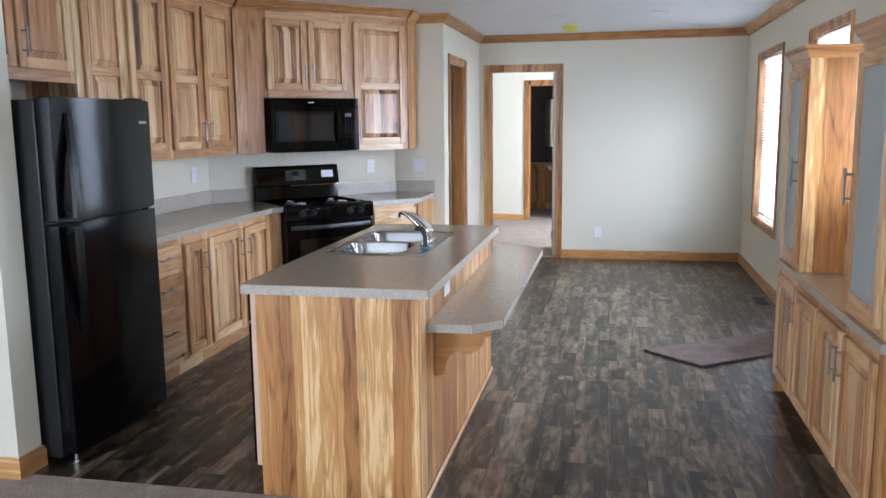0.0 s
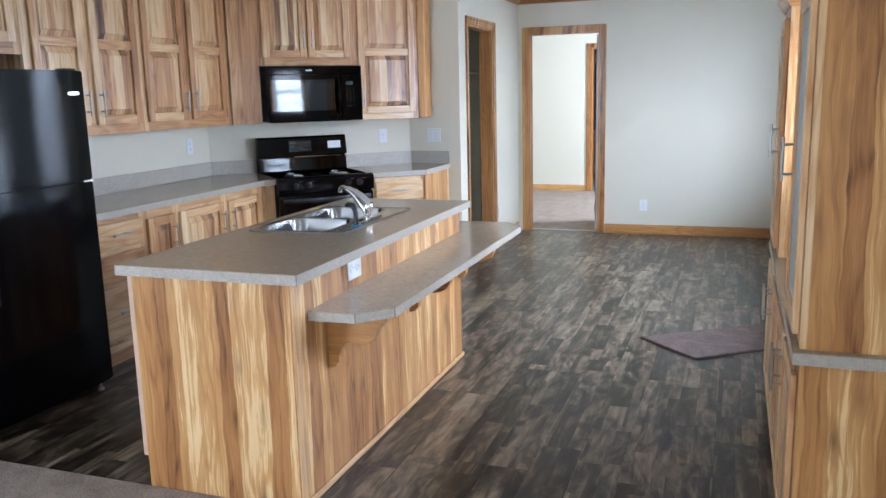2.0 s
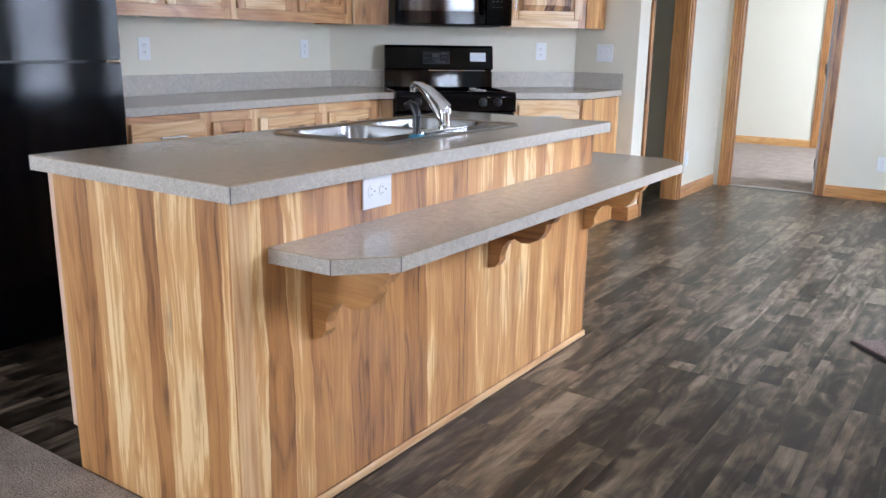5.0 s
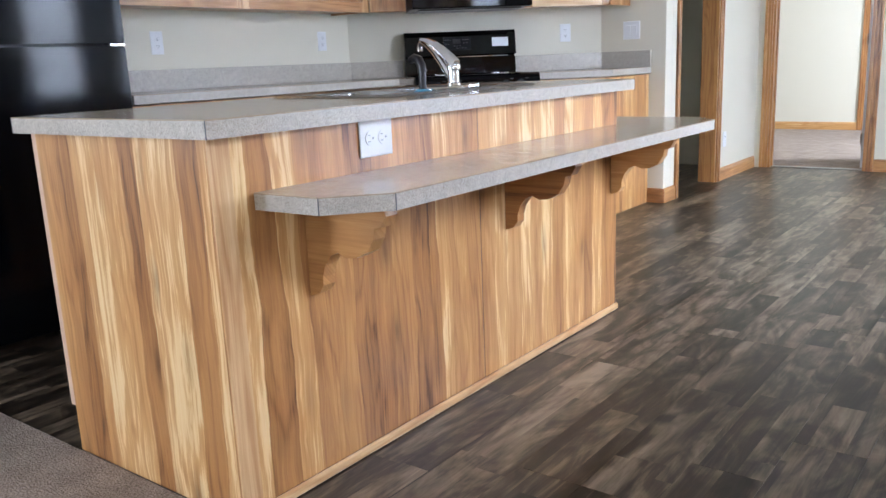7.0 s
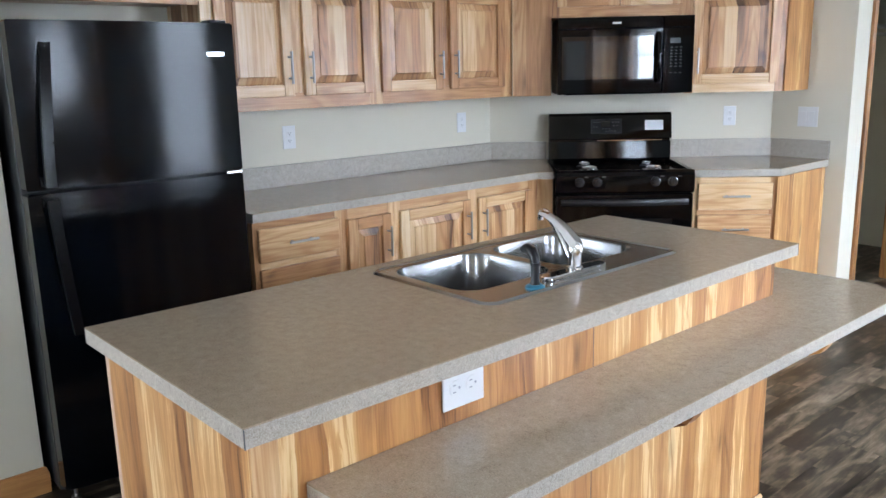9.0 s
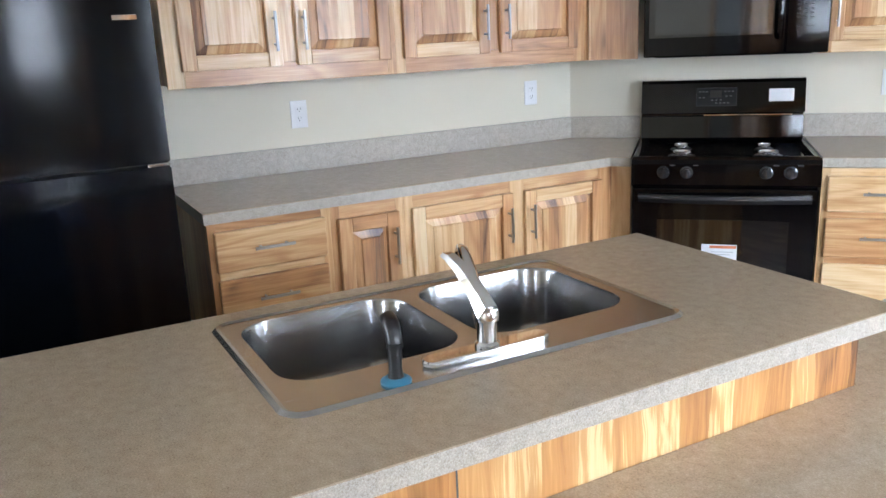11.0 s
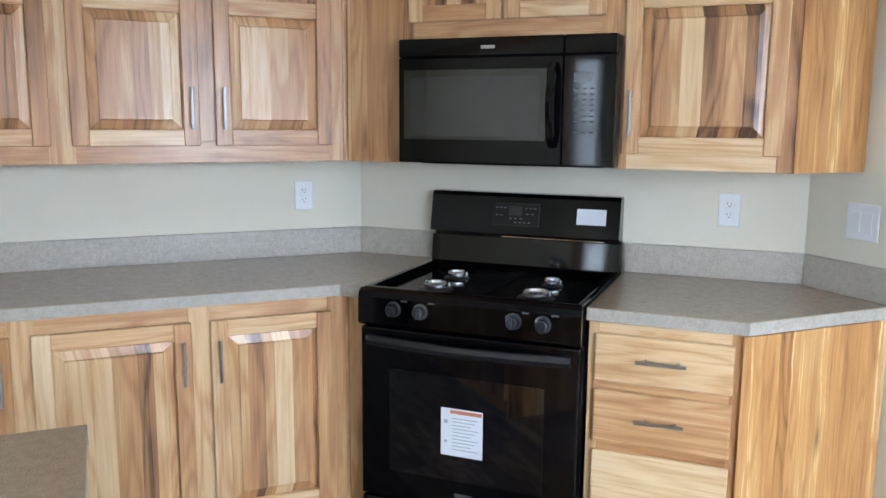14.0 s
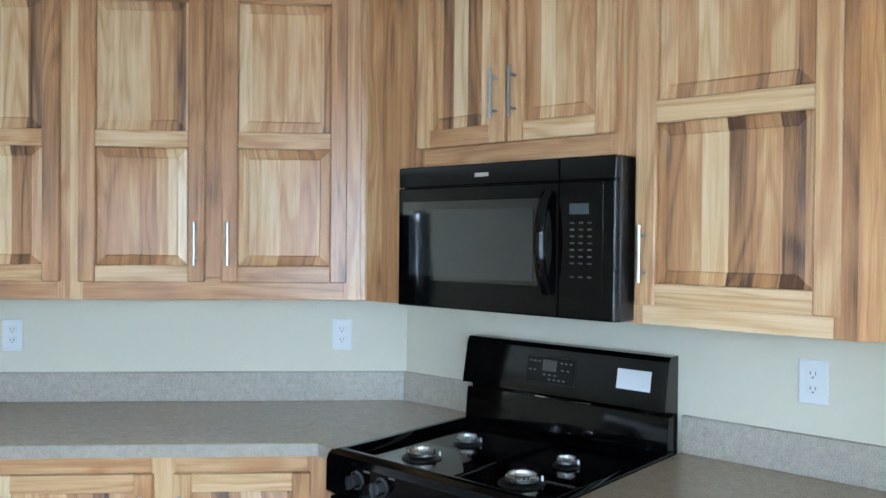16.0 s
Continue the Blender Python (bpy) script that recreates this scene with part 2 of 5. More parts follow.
M_V = wood("hickory_upright", "Z", 0.055)
M_END = wood("hickory_end_grain", "Z", 0.055, dark=0.11)
M_VF = wood("hickory_stile", "Z", 0.2, flat=True)
M_H = wood("hickory_rail", "X", 0.2, flat=True)
M_HD = wood("hickory_drawer", "X", 0.12, flat=True)
M_PANEL = wood("hickory_veneer", "Z", 0.072, dark=0.035, bold=1.0)
M_TRIM = wood("hickory_trim_upright", "Z", 0.05, dark=0.14, bold=0.4)
M_TRIMX = wood("hickory_trim_x", "X", 0.35, dark=0.12, flat=True, bold=0.4)
M_TRIMY = wood("hickory_trim_y", "Y", 0.35, dark=0.12, flat=True, bold=0.4)
M_CROWN = wood("hickory_crown", "XY", 0.35, dark=0.07, flat=True, bold=0.2)
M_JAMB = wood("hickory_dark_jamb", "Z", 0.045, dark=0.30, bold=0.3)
# bracket hickory, darkened for the shade under the bar
M_BRACKET = wood("hickory_bracket_shade", "X", 0.35, dark=0.22, flat=True, bold=0.3)
M_BASEM = wood("hickory_base_strip", "Y", 0.2, flat=False)
M_EDGE = plain("pale_panel_edge", (0.62, 0.42, 0.30), 0.5)
M_WALL = wall_paint("cream_paint", (0.72, 0.68, 0.565))
M_CEIL = wall_paint("ceiling_paint", (0.80, 0.80, 0.78))
M_TOP = laminate("laminate_top")
M_TOPEDGE = laminate("laminate_edge", True)
M_FLOOR = plank_material()
M_SUB = plain("underlay", (0.02, 0.017, 0.014), 0.8)
M_CARPET = carpet_material("carpet_taupe", (0.30, 0.235, 0.19), (0.70, 0.58, 0.49))
M_MAT = carpet_material("carpet_offcut", (0.17, 0.125, 0.11), (0.40, 0.32, 0.29))
M_STEEL = steel("stainless", (0.48, 0.48, 0.48), 0.25)
# same steel, darkened to carry the dark reflections inside the bowls
M_BOWL = steel("stainless_bowl_dim", (0.31, 0.31, 0.315), 0.19)
M_ALU = steel("cast_aluminium", (0.78, 0.78, 0.78), 0.3, False)
M_NICKEL = steel("brushed_nickel", (0.45, 0.44, 0.42), 0.33, False)
M_CHROME = steel("chrome", (0.80, 0.80, 0.80), 0.08, False)
M_BLACK = black_gloss("black_enamel", 0.055, (0.002, 0.002, 0.0025), 0.27)
M_GUARD = black_gloss("upstand_enamel", 0.05, (0.002, 0.002, 0.002), 0.38)
M_FRIDGE = black_gloss("fridge_enamel", 0.12, (0.0016, 0.0024, 0.004), 0.27)
M_SIDE = black_gloss("textured_black_steel", 0.34, (0.014, 0.0145, 0.016), 0.5)
M_BLACK2 = black_gloss("black_enamel_satin", 0.28, (0.004, 0.004, 0.005), 0.3)
M_MATT = black_gloss("black_handle", 0.32, (0.008, 0.0085, 0.010), 0.45)
M_GLASSBLACK = black_gloss("black_glass", 0.035, (0.002, 0.002, 0.003), 1.0)
M_SCREEN = black_gloss("oven_window", 0.045, (0.024, 0.026, 0.029), 1.0)
M_RUBBER = plain("black_plastic", (0.006, 0.006, 0.008), 0.3)
M_BLUE = plain("blue_film", (0.04, 0.18, 0.28), 0.3)
M_WHITE = plain("white_plastic", (0.78, 0.79, 0.80), 0.35, var=0.02)
M_SLOT = plain("dark_slot", (0.10, 0.10, 0.11), 0.6)
M_PAPER = plain("paper", (0.78, 0.80, 0.84), 0.7, var=0.03)
M_INK = plain("grey_ink", (0.36, 0.38, 0.42), 0.7)
M_ORANGE = plain("orange_ink", (0.62, 0.20, 0.10), 0.7)
M_YELLOW = plain("yellow_cover", (0.72, 0.66, 0.10), 0.4)
M_BLIND = blind_material()
# wall colour with the gloom of the unlit bathroom put into it
M_UNLIT = plain("unlit_room_shade", (0.10, 0.09, 0.085), 0.7)
M_LEGEND = plain("panel_legend", (0.06, 0.06, 0.06), 0.5)
M_LCD = plain("display", (0.07, 0.08, 0.085), 0.15)
M_BRASS = steel("dark_hinge", (0.35, 0.30, 0.25), 0.4)


def glass_material(name, rough=0.0, color=(1, 1, 1), trans=1.0):
    n = Nodes(name)
    n.set(color=color, trans=trans, rough=rough, ior=1.45)
    return n.mat


def mirror_material():
    n = Nodes("mirror")
    n.set(color=(0.85, 0.87, 0.88), metal=1.0, rough=0.02)
    return n.mat


M_GLASS = glass_material("window_glass")
M_FROST = glass_material("frosted_glass", 0.5, (0.62, 0.68, 0.69), 0.45)
M_MIRROR = mirror_material()


# mesh helpers --------------------------------------------------------
def part(name, bm, material, parent=None, label="", smooth=False):
    """Links a bmesh as one mesh object, under a thing or a part."""
    me = bpy.data.meshes.new(name)
    bmesh.ops.recalc_face_normals(bm, faces=bm.faces)
    if smooth:
        for f in bm.faces:
            f.smooth = True
        for e in bm.edges:
            e.smooth = e.calc_face_angle(0.0) < 0.6
    bm.to_mesh(me)
    bm.free()
    for m in material if isinstance(material, tuple) else (material,):
        me.materials.append(m)
    ob = new(name, me)
    if parent:
        ob.parent = parent
    if label:
        ob["label"] = label
    return ob


def box(bm, x0, x1, y0, y1, z0, z1, bevel=0.0, segs=1):
    """Adds a box, its edges rounded."""
    vs = [bm.verts.new((x, y, z)) for x in (x0, x1) for y in (y0, y1) for z in (z0, z1)]
    fs = [bm.faces.new([vs[i] for i in q]) for q in ((0, 1, 3, 2), (4, 6, 7, 5), (0, 4, 5, 1), (2, 3, 7, 6), (0, 2, 6, 4), (1, 5, 7, 3))]
    if bevel:
        bmesh.ops.bevel(bm, geom=list({e for f in fs for e in f.edges}), offset=bevel, segments=segs, affect="EDGES", profile=0.5)
    return bm


def B(x0, x1, y0, y1, z0, z1, bevel=0.0, segs=1):
    return box(bmesh.new(), x0, x1, y0, y1, z0, z1, bevel, segs)


def prism(bm, pts, z0, z1, bevel=0.0):
    """A slab with the outline pts, from z0 to z1."""
    lo = [bm.verts.new((x, y, z0)) for x, y in pts]
    hi = [bm.verts.new((x, y, z1)) for x, y in pts]
    n = len(pts)
    fs = [bm.faces.new(lo), bm.faces.new(hi)]
    fs += [bm.faces.new((lo[i], lo[(i + 1) % n], hi[(i + 1) % n], hi[i])) for i in range(n)]
    if bevel:
        bmesh.ops.bevel(bm, geom=list(set(fs[0].edges) | set(fs[1].edges)), offset=bevel, segments=1, affect="EDGES")
    return bm


def tube(bm, pts, radii, seg=12, caps=True):
    """A round bar along pts; radii is one number or one a point."""
    pts = [Vector(p) for p in pts]
    if not isinstance(radii, (list, tuple)):
        radii = [radii] * len(pts)
    rings, up = [], None
    for i, p in enumerate(pts):
        d = (pts[min(i + 1, len(pts) - 1)] - pts[max(i - 1, 0)]).normalized()
        if up is None:
            up = d.orthogonal().normalized()
        up = (up - d * up.dot(d)).normalized()
        side = d.cross(up)
        rings.append([bm.verts.new(p + (up * math.cos(a) + side * math.sin(a)) * radii[i]) for a in (2 * math.pi * k / seg for k in range(seg))])
    for a, b in zip(rings, rings[1:]):
        for k in range(seg):
            bm.faces.new((a[k], a[(k + 1) % seg], b[(k + 1) % seg], b[k]))
    if caps:
        bm.faces.new(rings[0])
        bm.faces.new(rings[-1])
    return bm


def lathe(bm, profile, centre=(0, 0, 0), seg=24):
    """Turns a profile of (radius, z) about z."""
    cx, cy, cz = centre
    rings = [[bm.verts.new((cx + r * math.cos(2 * math.pi * k / seg), cy + r * math.sin(2 * math.pi * k / seg), cz + z)) for k in range(seg)] for r, z in profile]
    for a, b in zip(rings, rings[1:]):
        for k in range(seg):
            bm.faces.new((a[k], a[(k + 1) % seg], b[(k + 1) % seg], b[k]))
    bm.faces.new(rings[0])
    bm.faces.new(rings[-1])
    return bm


def sweep(bm, a, b, profile, out, mitre=(0.0, 0.0)):
    """Moulding from a to b: profile of (out, up) pairs, out the way away from the wall; mitre shifts the ends by that much per metre of out."""
    a, b, out = Vector(a), Vector(b), Vector(out)
    d = (b - a).normalized()
    ra = [bm.verts.new(a + out * o + Vector((0, 0, u)) + d * o * mitre[0]) for o, u in profile]
    rb = [bm.verts.new(b + out * o + Vector((0, 0, u)) + d * o * mitre[1]) for o, u in profile]
    n = len(profile)
    for i in range(n):
        bm.faces.new((ra[i], ra[(i + 1) % n], rb[(i + 1) % n], rb[i]))
    bm.faces.new(ra)
    bm.faces.new(rb)
    return bm


def raised(bm, x0, x1, z0, z1, yb, yf, margin=0.03):
    """A raised panel in a door: the field at yf, its slopes down to yb at the rim."""
    m = margin
    rings = []
    for x, z, y in ((0, 0, yb), (0.004, 0.004, yb - 0.002), (m, m, yf + 0.004), (m + 0.003, m + 0.003, yf)):
        rings.append([bm.verts.new(p) for p in ((x0 + x, y, z0 + z), (x1 - x, y, z0 + z), (x1 - x, y, z1 - z), (x0 + x, y, z1 - z))])
    for a, b in zip(rings, rings[1:]):
        for k in range(4):
            f = bm.faces.new((a[k], a[(k + 1) % 4], b[(k + 1) % 4], b[k]))
            f.material_index = 1 if k in (0, 2) else 0
    bm.faces.new(rings[-1])
    bm.faces.new(rings[0])
    return bm


def thing(name, m, label="", category="", group="", kind=""):
    ob = new(name)
    ob.matrix_world = m
    ob.empty_display_size = 0.1
    return tagged(ob, label, category, group, kind)


# frames on walls: x runs to the viewer's right, y into the wall, z up
def on_left(y):
    return pose(X_LEFT, y, 0, 0, 0, 90)


def on_diag(s):
    return pose(s * R2 - DIAG / 2, s * R2 + DIAG / 2, 0, 0, 0, 45)


def on_right(y):
    return pose(X_RIGHT, y, 0, 0, 0, -90)


# cabinet parts -------------------------------------------------------
def pull(parent, x, z, yf, upright=True, length=0.145):
    """A round bar pull on two posts."""
    bm = bmesh.new()
    h, post = length / 2, length * 0.33
    if upright:
        tube(bm, [(x, yf - 0.032, z - h), (x, yf - 0.032, z + h)], 0.0058, 10)
        for k in (-post, post):
            tube(bm, [(x, yf - 0.032, z + k), (x, yf, z + k)], 0.0045, 8)
    else:
        tube(bm, [(x - h, yf - 0.032, z), (x + h, yf - 0.032, z)], 0.0058, 10)
        for k in (-post, post):
            tube(bm, [(x + k, yf - 0.032, z), (x + k, yf, z)], 0.0045, 8)
    return part("handle", bm, M_NICKEL, parent, "brushed nickel bar pull", smooth=True)


def panel_door(parent, x0, x1, z0, z1, y, handle=None, mids=(), glass=False, w=0.055, hz=None):
    """Frame-and-panel door standing proud of the face frame at y; mids are the heights of its middle rails."""
    t = 0.02
    door = part("door", B(x0 + 0.01, x1 - 0.01, y - 0.004, y - 0.001, z0 + 0.01, z1 - 0.01) if not glass else B(x0, x0 + 0.006, y - t, y - 0.001, z0, z1), M_V, parent)
    for a, b in ((x0, x0 + w), (x1 - w, x1)):
        part("stile", B(a, b, y - t, y - 0.001, z0, z1, 0.003), M_VF, door)
    zs = [z0] + list(mids) + [z1]
    edges = []
    for i, z in enumerate(zs):
        a, b = (z, z + w) if i == 0 else (z - w, z) if i == len(zs) - 1 else (z - w / 2, z + w / 2)
        edges.append((a, b))
        part("rail", B(x0 + w, x1 - w, y - t + 0.0005, y - 0.001, a, b, 0.002), M_H, door)
    for (_, a), (b, _) in zip(edges, edges[1:]):
        if glass:
            part("pane", B(x0 + w, x1 - w, y - 0.012, y - 0.008, a, b), M_FROST, door, "frosted glass pane")
        else:
            part("raised_panel", raised(bmesh.new(), x0 + w + 0.001, x1 - w - 0.001, a + 0.001, b - 0.001, y - 0.0045, y - 0.0165, 0.032), (M_V, M_END), door)
    if handle is not None:
        hx = x0 + w * 0.5 if handle == "L" else x1 - w * 0.5
        pull(door, hx, hz if hz is not None else z0 + 0.13, y - t, True)
    return door


def drawer(parent, x0, x1, z0, z1, y):
    d = part("drawer_front", B(x0, x1, y - 0.02, y - 0.001, z0, z1, 0.006, 2), M_HD, parent)
    pull(d, (x0 + x1) / 2, (z0 + z1) / 2 + 0.005, y - 0.02, False)
    return d


def face_frame(parent, xs, zs, y, mid=None):
    """Upright members at the pairs xs, crosswise ones at the pairs zs; mid stands between the crosswise ones."""
    if mid:
        part("frame_stile", B(mid[0], mid[1], y - 0.0005, y + 0.018, zs[0][1] + 0.0005, zs[1][0] - 0.0005, 0.001), M_VF, parent)
    for a, b in xs:
        part("frame_stile", B(a, b, y - 0.0005, y + 0.018, zs[0][0], zs[-1][1], 0.001), M_VF, parent)
    for a, b in zs:
        for (_, p), (q, _) in zip(xs, xs[1:]):
            part("frame_rail", B(p, q, y, y + 0.018, a, b, 0.001), M_H, parent)


def carcass(parent, pts, z0, z1, material=None):
    return part("body", prism(bmesh.new(), pts, z0, z1), material or M_V, parent)


UZ0, UZ1 = 1.327, 2.44
UPPER_MID = 1.865


def upper_left_run():
    units = (("R", 4.49, 4.955, 4.545, 4.925), ("L", 4.955, 5.41, 4.985, 5.381), ("R", 5.41, 5.88, 5.442, 5.855), ("L", 5.88, 6.375, 5.909, 6.328))
    for k in (0, 2):
        u = thing("wall_cabinet", on_left(units[k][1]), "hickory wall cabinet with two tall raised-panel doors and bar pulls", "cabinet", "wall cabinets along the left wall")
        o = units[k][1]
        end = units[k + 1][2]
        D = 0.31
        carcass(u, [(0, -0.002), (end - o, -0.002), (end - o, -D), (0, -D)], UZ0 + 0.012, UZ1)
        face_frame(u, [(0.0, units[k][3] - o + 0.01), (units[k + 1][4] - o - 0.01, end - o)], [(UZ0, UZ0 + 0.075), (UZ1 - 0.09, UZ1)], -D - 0.018, (units[k][4] - o - 0.01, units[k + 1][3] - o + 0.01))
        for side, _, _, a, b in units[k:k + 2]:
            panel_door(u, a - o, b - o, UZ0 + 0.06, UZ1 - 0.06, -D - 0.0185, side, (UPPER_MID,))
    # corner upright between the run and the diagonal
    u = thing("corner_filler", on_left(6.376), "narrow pale hickory filler strip at the corner of the wall cabinets", "cabinet")
    part("filler_strip", B(0, 0.029, -0.328, -0.02, UZ0, UZ1, 0.001), M_VF, u)


def over_fridge():
    u = thing("fridge_cabinet", on_left(3.58), "short hickory cabinet with raised-panel doors above the refrigerator", "cabinet")
    D, z0 = 0.31, 1.785
    carcass(u, [(0, -0.002), (0.905, -0.002), (0.905, -D), (0, -D)], z0 + 0.012, UZ1)
    face_frame(u, [(0, 0.05), (0.855, 0.905)], [(z0, z0 + 0.075), (UZ1 - 0.09, UZ1)], -D - 0.018, (0.42, 0.46))
    panel_door(u, 0.04, 0.43, z0 + 0.06, UZ1 - 0.06, -D - 0.0185, "L")
    panel_door(u, 0.45, 0.865, z0 + 0.06, UZ1 - 0.06, -D - 0.0185, "L")


S0, S1 = 2.845, 3.605     # the range and the microwave along the diagonal wall


def upper_diag():
    D = 0.335
    u = thing("filler", on_diag(2.62), "plain hickory filler panel joining the wall cabinets at the corner", "cabinet")
    part("filler_panel", B(0.0, S0 - 2.62, -D - 0.018, -D, UZ0, UZ1, 0.001), M_V, u)
    u = thing("wall_cabinet", on_diag(S0), "short hickory wall cabinet with two raised-panel doors above the microwave", "cabinet")
    w = S1 - S0
    z0 = 1.762
    carcass(u, [(0, -0.002), (w, -0.002), (w, -D), (0, -D)], z0 + 0.005, UZ1)
    face_frame(u, [(0, 0.045), (w - 0.045, w)], [(z0, z0 + 0.075), (UZ1 - 0.09, UZ1)], -D - 0.018, (w / 2 - 0.02, w / 2 + 0.02))
    panel_door(u, 0.03, w / 2 - 0.006, z0 + 0.06, UZ1 - 0.07, -D - 0.0185, "R", hz=z0 + 0.20)
    panel_door(u, w / 2 + 0.006, w - 0.03, z0 + 0.06, UZ1 - 0.07, -D - 0.0185, "L", hz=z0 + 0.20)
    u = thing("wall_cabinet", on_diag(S1), "hickory wall cabinet with tall two-panel door and veneered end", "cabinet")
    inv = on_diag(S1).inverted()
    p = [inv @ Vector((-1.602, 7.487, 0)), inv @ Vector((-1.602, Y_BACK - 0.002, 0)), inv @ Vector((-1.81, Y_BACK - 0.003, 0))]
    carcass(u, [(0, -0.003), (0, -D), (p[0].x, -D), (p[1].x, p[1].y), (p[2].x - 0.01, -0.003)], UZ0 + 0.012, UZ1)
    e = p[0].x + 0.003
    face_frame(u, [(0, 0.05), (e - 0.05, e)], [(UZ0, UZ0 + 0.06), (UZ1 - 0.09, UZ1)], -D - 0.018)
    panel_door(u, 0.035, e - 0.035, UZ0 + 0.05, UZ1 - 0.06, -D - 0.0185, "L", (UPPER_MID,))
    q = inv @ Vector((-1.585, 7.475, 0)), inv @ Vector((-1.585, Y_BACK - 0.002, 0))
    part("end_panel", prism(bmesh.new(), [(p[0].x, p[0].y), (q[0].x, q[0].y), (q[1].x, q[1].y), (p[1].x, p[1].y)], UZ0, UZ1), M_PANEL, u, "boldly figured hickory veneer end panel")


CT = 0.915
KC = 0.922
BASE_F = -0.625


def base_left_run():
    units = [("drawer", 4.505, 4.962), ("door", 4.962, 5.268), ("pair", 5.268, 6.305)]
    for kind, a, b in units:
        words = {"drawer": "hickory base cabinet with three drawers", "door": "narrow hickory base cabinet with one raised-panel door", "pair": "hickory base cabinet with two raised-panel doors"}[kind]
        u = thing("base_cabinet", on_left(a), words + " under the counter", "cabinet", "base cabinets along the left wall")
        w, D = b - a, 0.60
        carcass(u, [(0, -0.002), (w, -0.002), (w, -D), (0, -D)], 0.10, CT - 0.042)
        part("toe_kick", B(0, w, -D + 0.04, -D + 0.055, 0.0, 0.10), M_H, u)
        zs = [(0.10, 0.135), (CT - 0.09, CT - 0.040)]
        if kind == "pair":
            face_frame(u, [(0, 0.04), (0.49, 0.565), (0.96, w)], zs, -D - 0.018)
            panel_door(u, 0.03, 0.50, 0.125, 0.825, -D - 0.0185, "R", hz=0.695)
            panel_door(u, 0.56, 0.97, 0.125, 0.825, -D - 0.0185, "L", hz=0.695)
        elif kind == "door":
            face_frame(u, [(0, 0.035), (w - 0.035, w)], zs, -D - 0.018)
            panel_door(u, 0.025, w - 0.027, 0.125, 0.825, -D - 0.0185, "R", hz=0.695)
        else:
            face_frame(u, [(0, 0.03), (w - 0.035, w)], zs, -D - 0.018)
            for k, (z0, z1) in enumerate(DRAWERS[:-1]):
                part("frame_rail", B(0.03, w - 0.035, -D - 0.018, -D, DRAWERS[k + 1][1] - 0.008, z0 + 0.008, 0.001), M_H, u)
            for z0, z1 in DRAWERS:
                drawer(u, 0.02, w - 0.025, z0, z1, -D - 0.0185)


DRAWERS = [(0.695, 0.845), (0.500, 0.667), (0.165, 0.472)]


def base_diag():
    # filler between the left run and the range
    u = thing("base_filler", on_left(6.308), "narrow hickory filler panel beside the cooker", "cabinet")
    part("filler_panel", prism(bmesh.new(), [(-0.001, -0.05), (-0.001, -0.618), (0.0486, -0.6884), (0.0769, -0.660), (0.035, -0.55), (0.035, -0.05)], 0.0, CT - 0.042), M_V, u)
    u = thing("base_cabinet", on_diag(S1 + 0.006), "hickory base cabinet with three drawers and a veneered end", "cabinet")
    inv = on_diag(S1 + 0.006).inverted()
    D = 0.63
    a, b = inv @ Vector((-1.462, 7.205, 0)), inv @ Vector((-1.462, Y_BACK - 0.002, 0))
    c = inv @ Vector((-1.80, Y_BACK - 0.002, 0))
    e = a.x
    carcass(u, [(0.002, -0.003), (0.002, -D), (e, -D), (b.x, b.y), (c.x, -0.003)], 0.10, CT - 0.042)
    part("toe_kick", B(0.002, e - 0.03, -D + 0.04, -D + 0.055, 0, 0.10), M_H, u)
    face_frame(u, [(0.002, 0.035), (e - 0.03, e + 0.008)], [(0.10, 0.13), (CT - 0.09, CT - 0.040)], -D - 0.018)
    for k, (z0, z1) in enumerate(DRAWERS[:-1]):
        part("frame_rail", B(0.035, e - 0.03, -D - 0.018, -D, DRAWERS[k + 1][1] - 0.008, z0 + 0.008, 0.001), M_H, u)
    for z0, z1 in DRAWERS:
        drawer(u, 0.025, e - 0.02, z0, z1, -D - 0.0185)
    p, q = inv @ Vector((-1.444, 7.19, 0)), inv @ Vector((-1.444, Y_BACK - 0.002, 0))
    part("end_panel", prism(bmesh.new(), [(a.x + 0.009, a.y - 0.005), (p.x, p.y), (q.x, q.y), (b.x, b.y)], 0.0, CT - 0.041), M_PANEL, u, "boldly figured hickory veneer end panel")


def joints(thing_, seams, z0, z1):
    """Dark glue lines where two edge bands meet at a corner."""
    for x, y in seams:
        part("band_joint", B(x - 0.0009, x + 0.0009, y - 0.0009, y + 0.0009, z0 - 0.0004, z1 - 0.002), M_SLOT, thing_, "dark joint between two edge bands")


def slab(thing_, pts, z0, z1, name="worktop", seams=()):
    """A laminate top: the sheet, and its edge band in a paler tone."""
    part(name, prism(bmesh.new(), pts, z1 - 0.003, z1, 0.0), M_TOP, thing_)
    part("edge_band", prism(bmesh.new(), pts, z0, z1 - 0.0032, 0.0), M_TOPEDGE, thing_, "pale speckled laminate edge")
    joints(thing_, seams, z0, z1)


def D2(s, d):
    return (s * R2 - DIAG / 2 + d * R2, s * R2 + DIAG / 2 - d * R2)


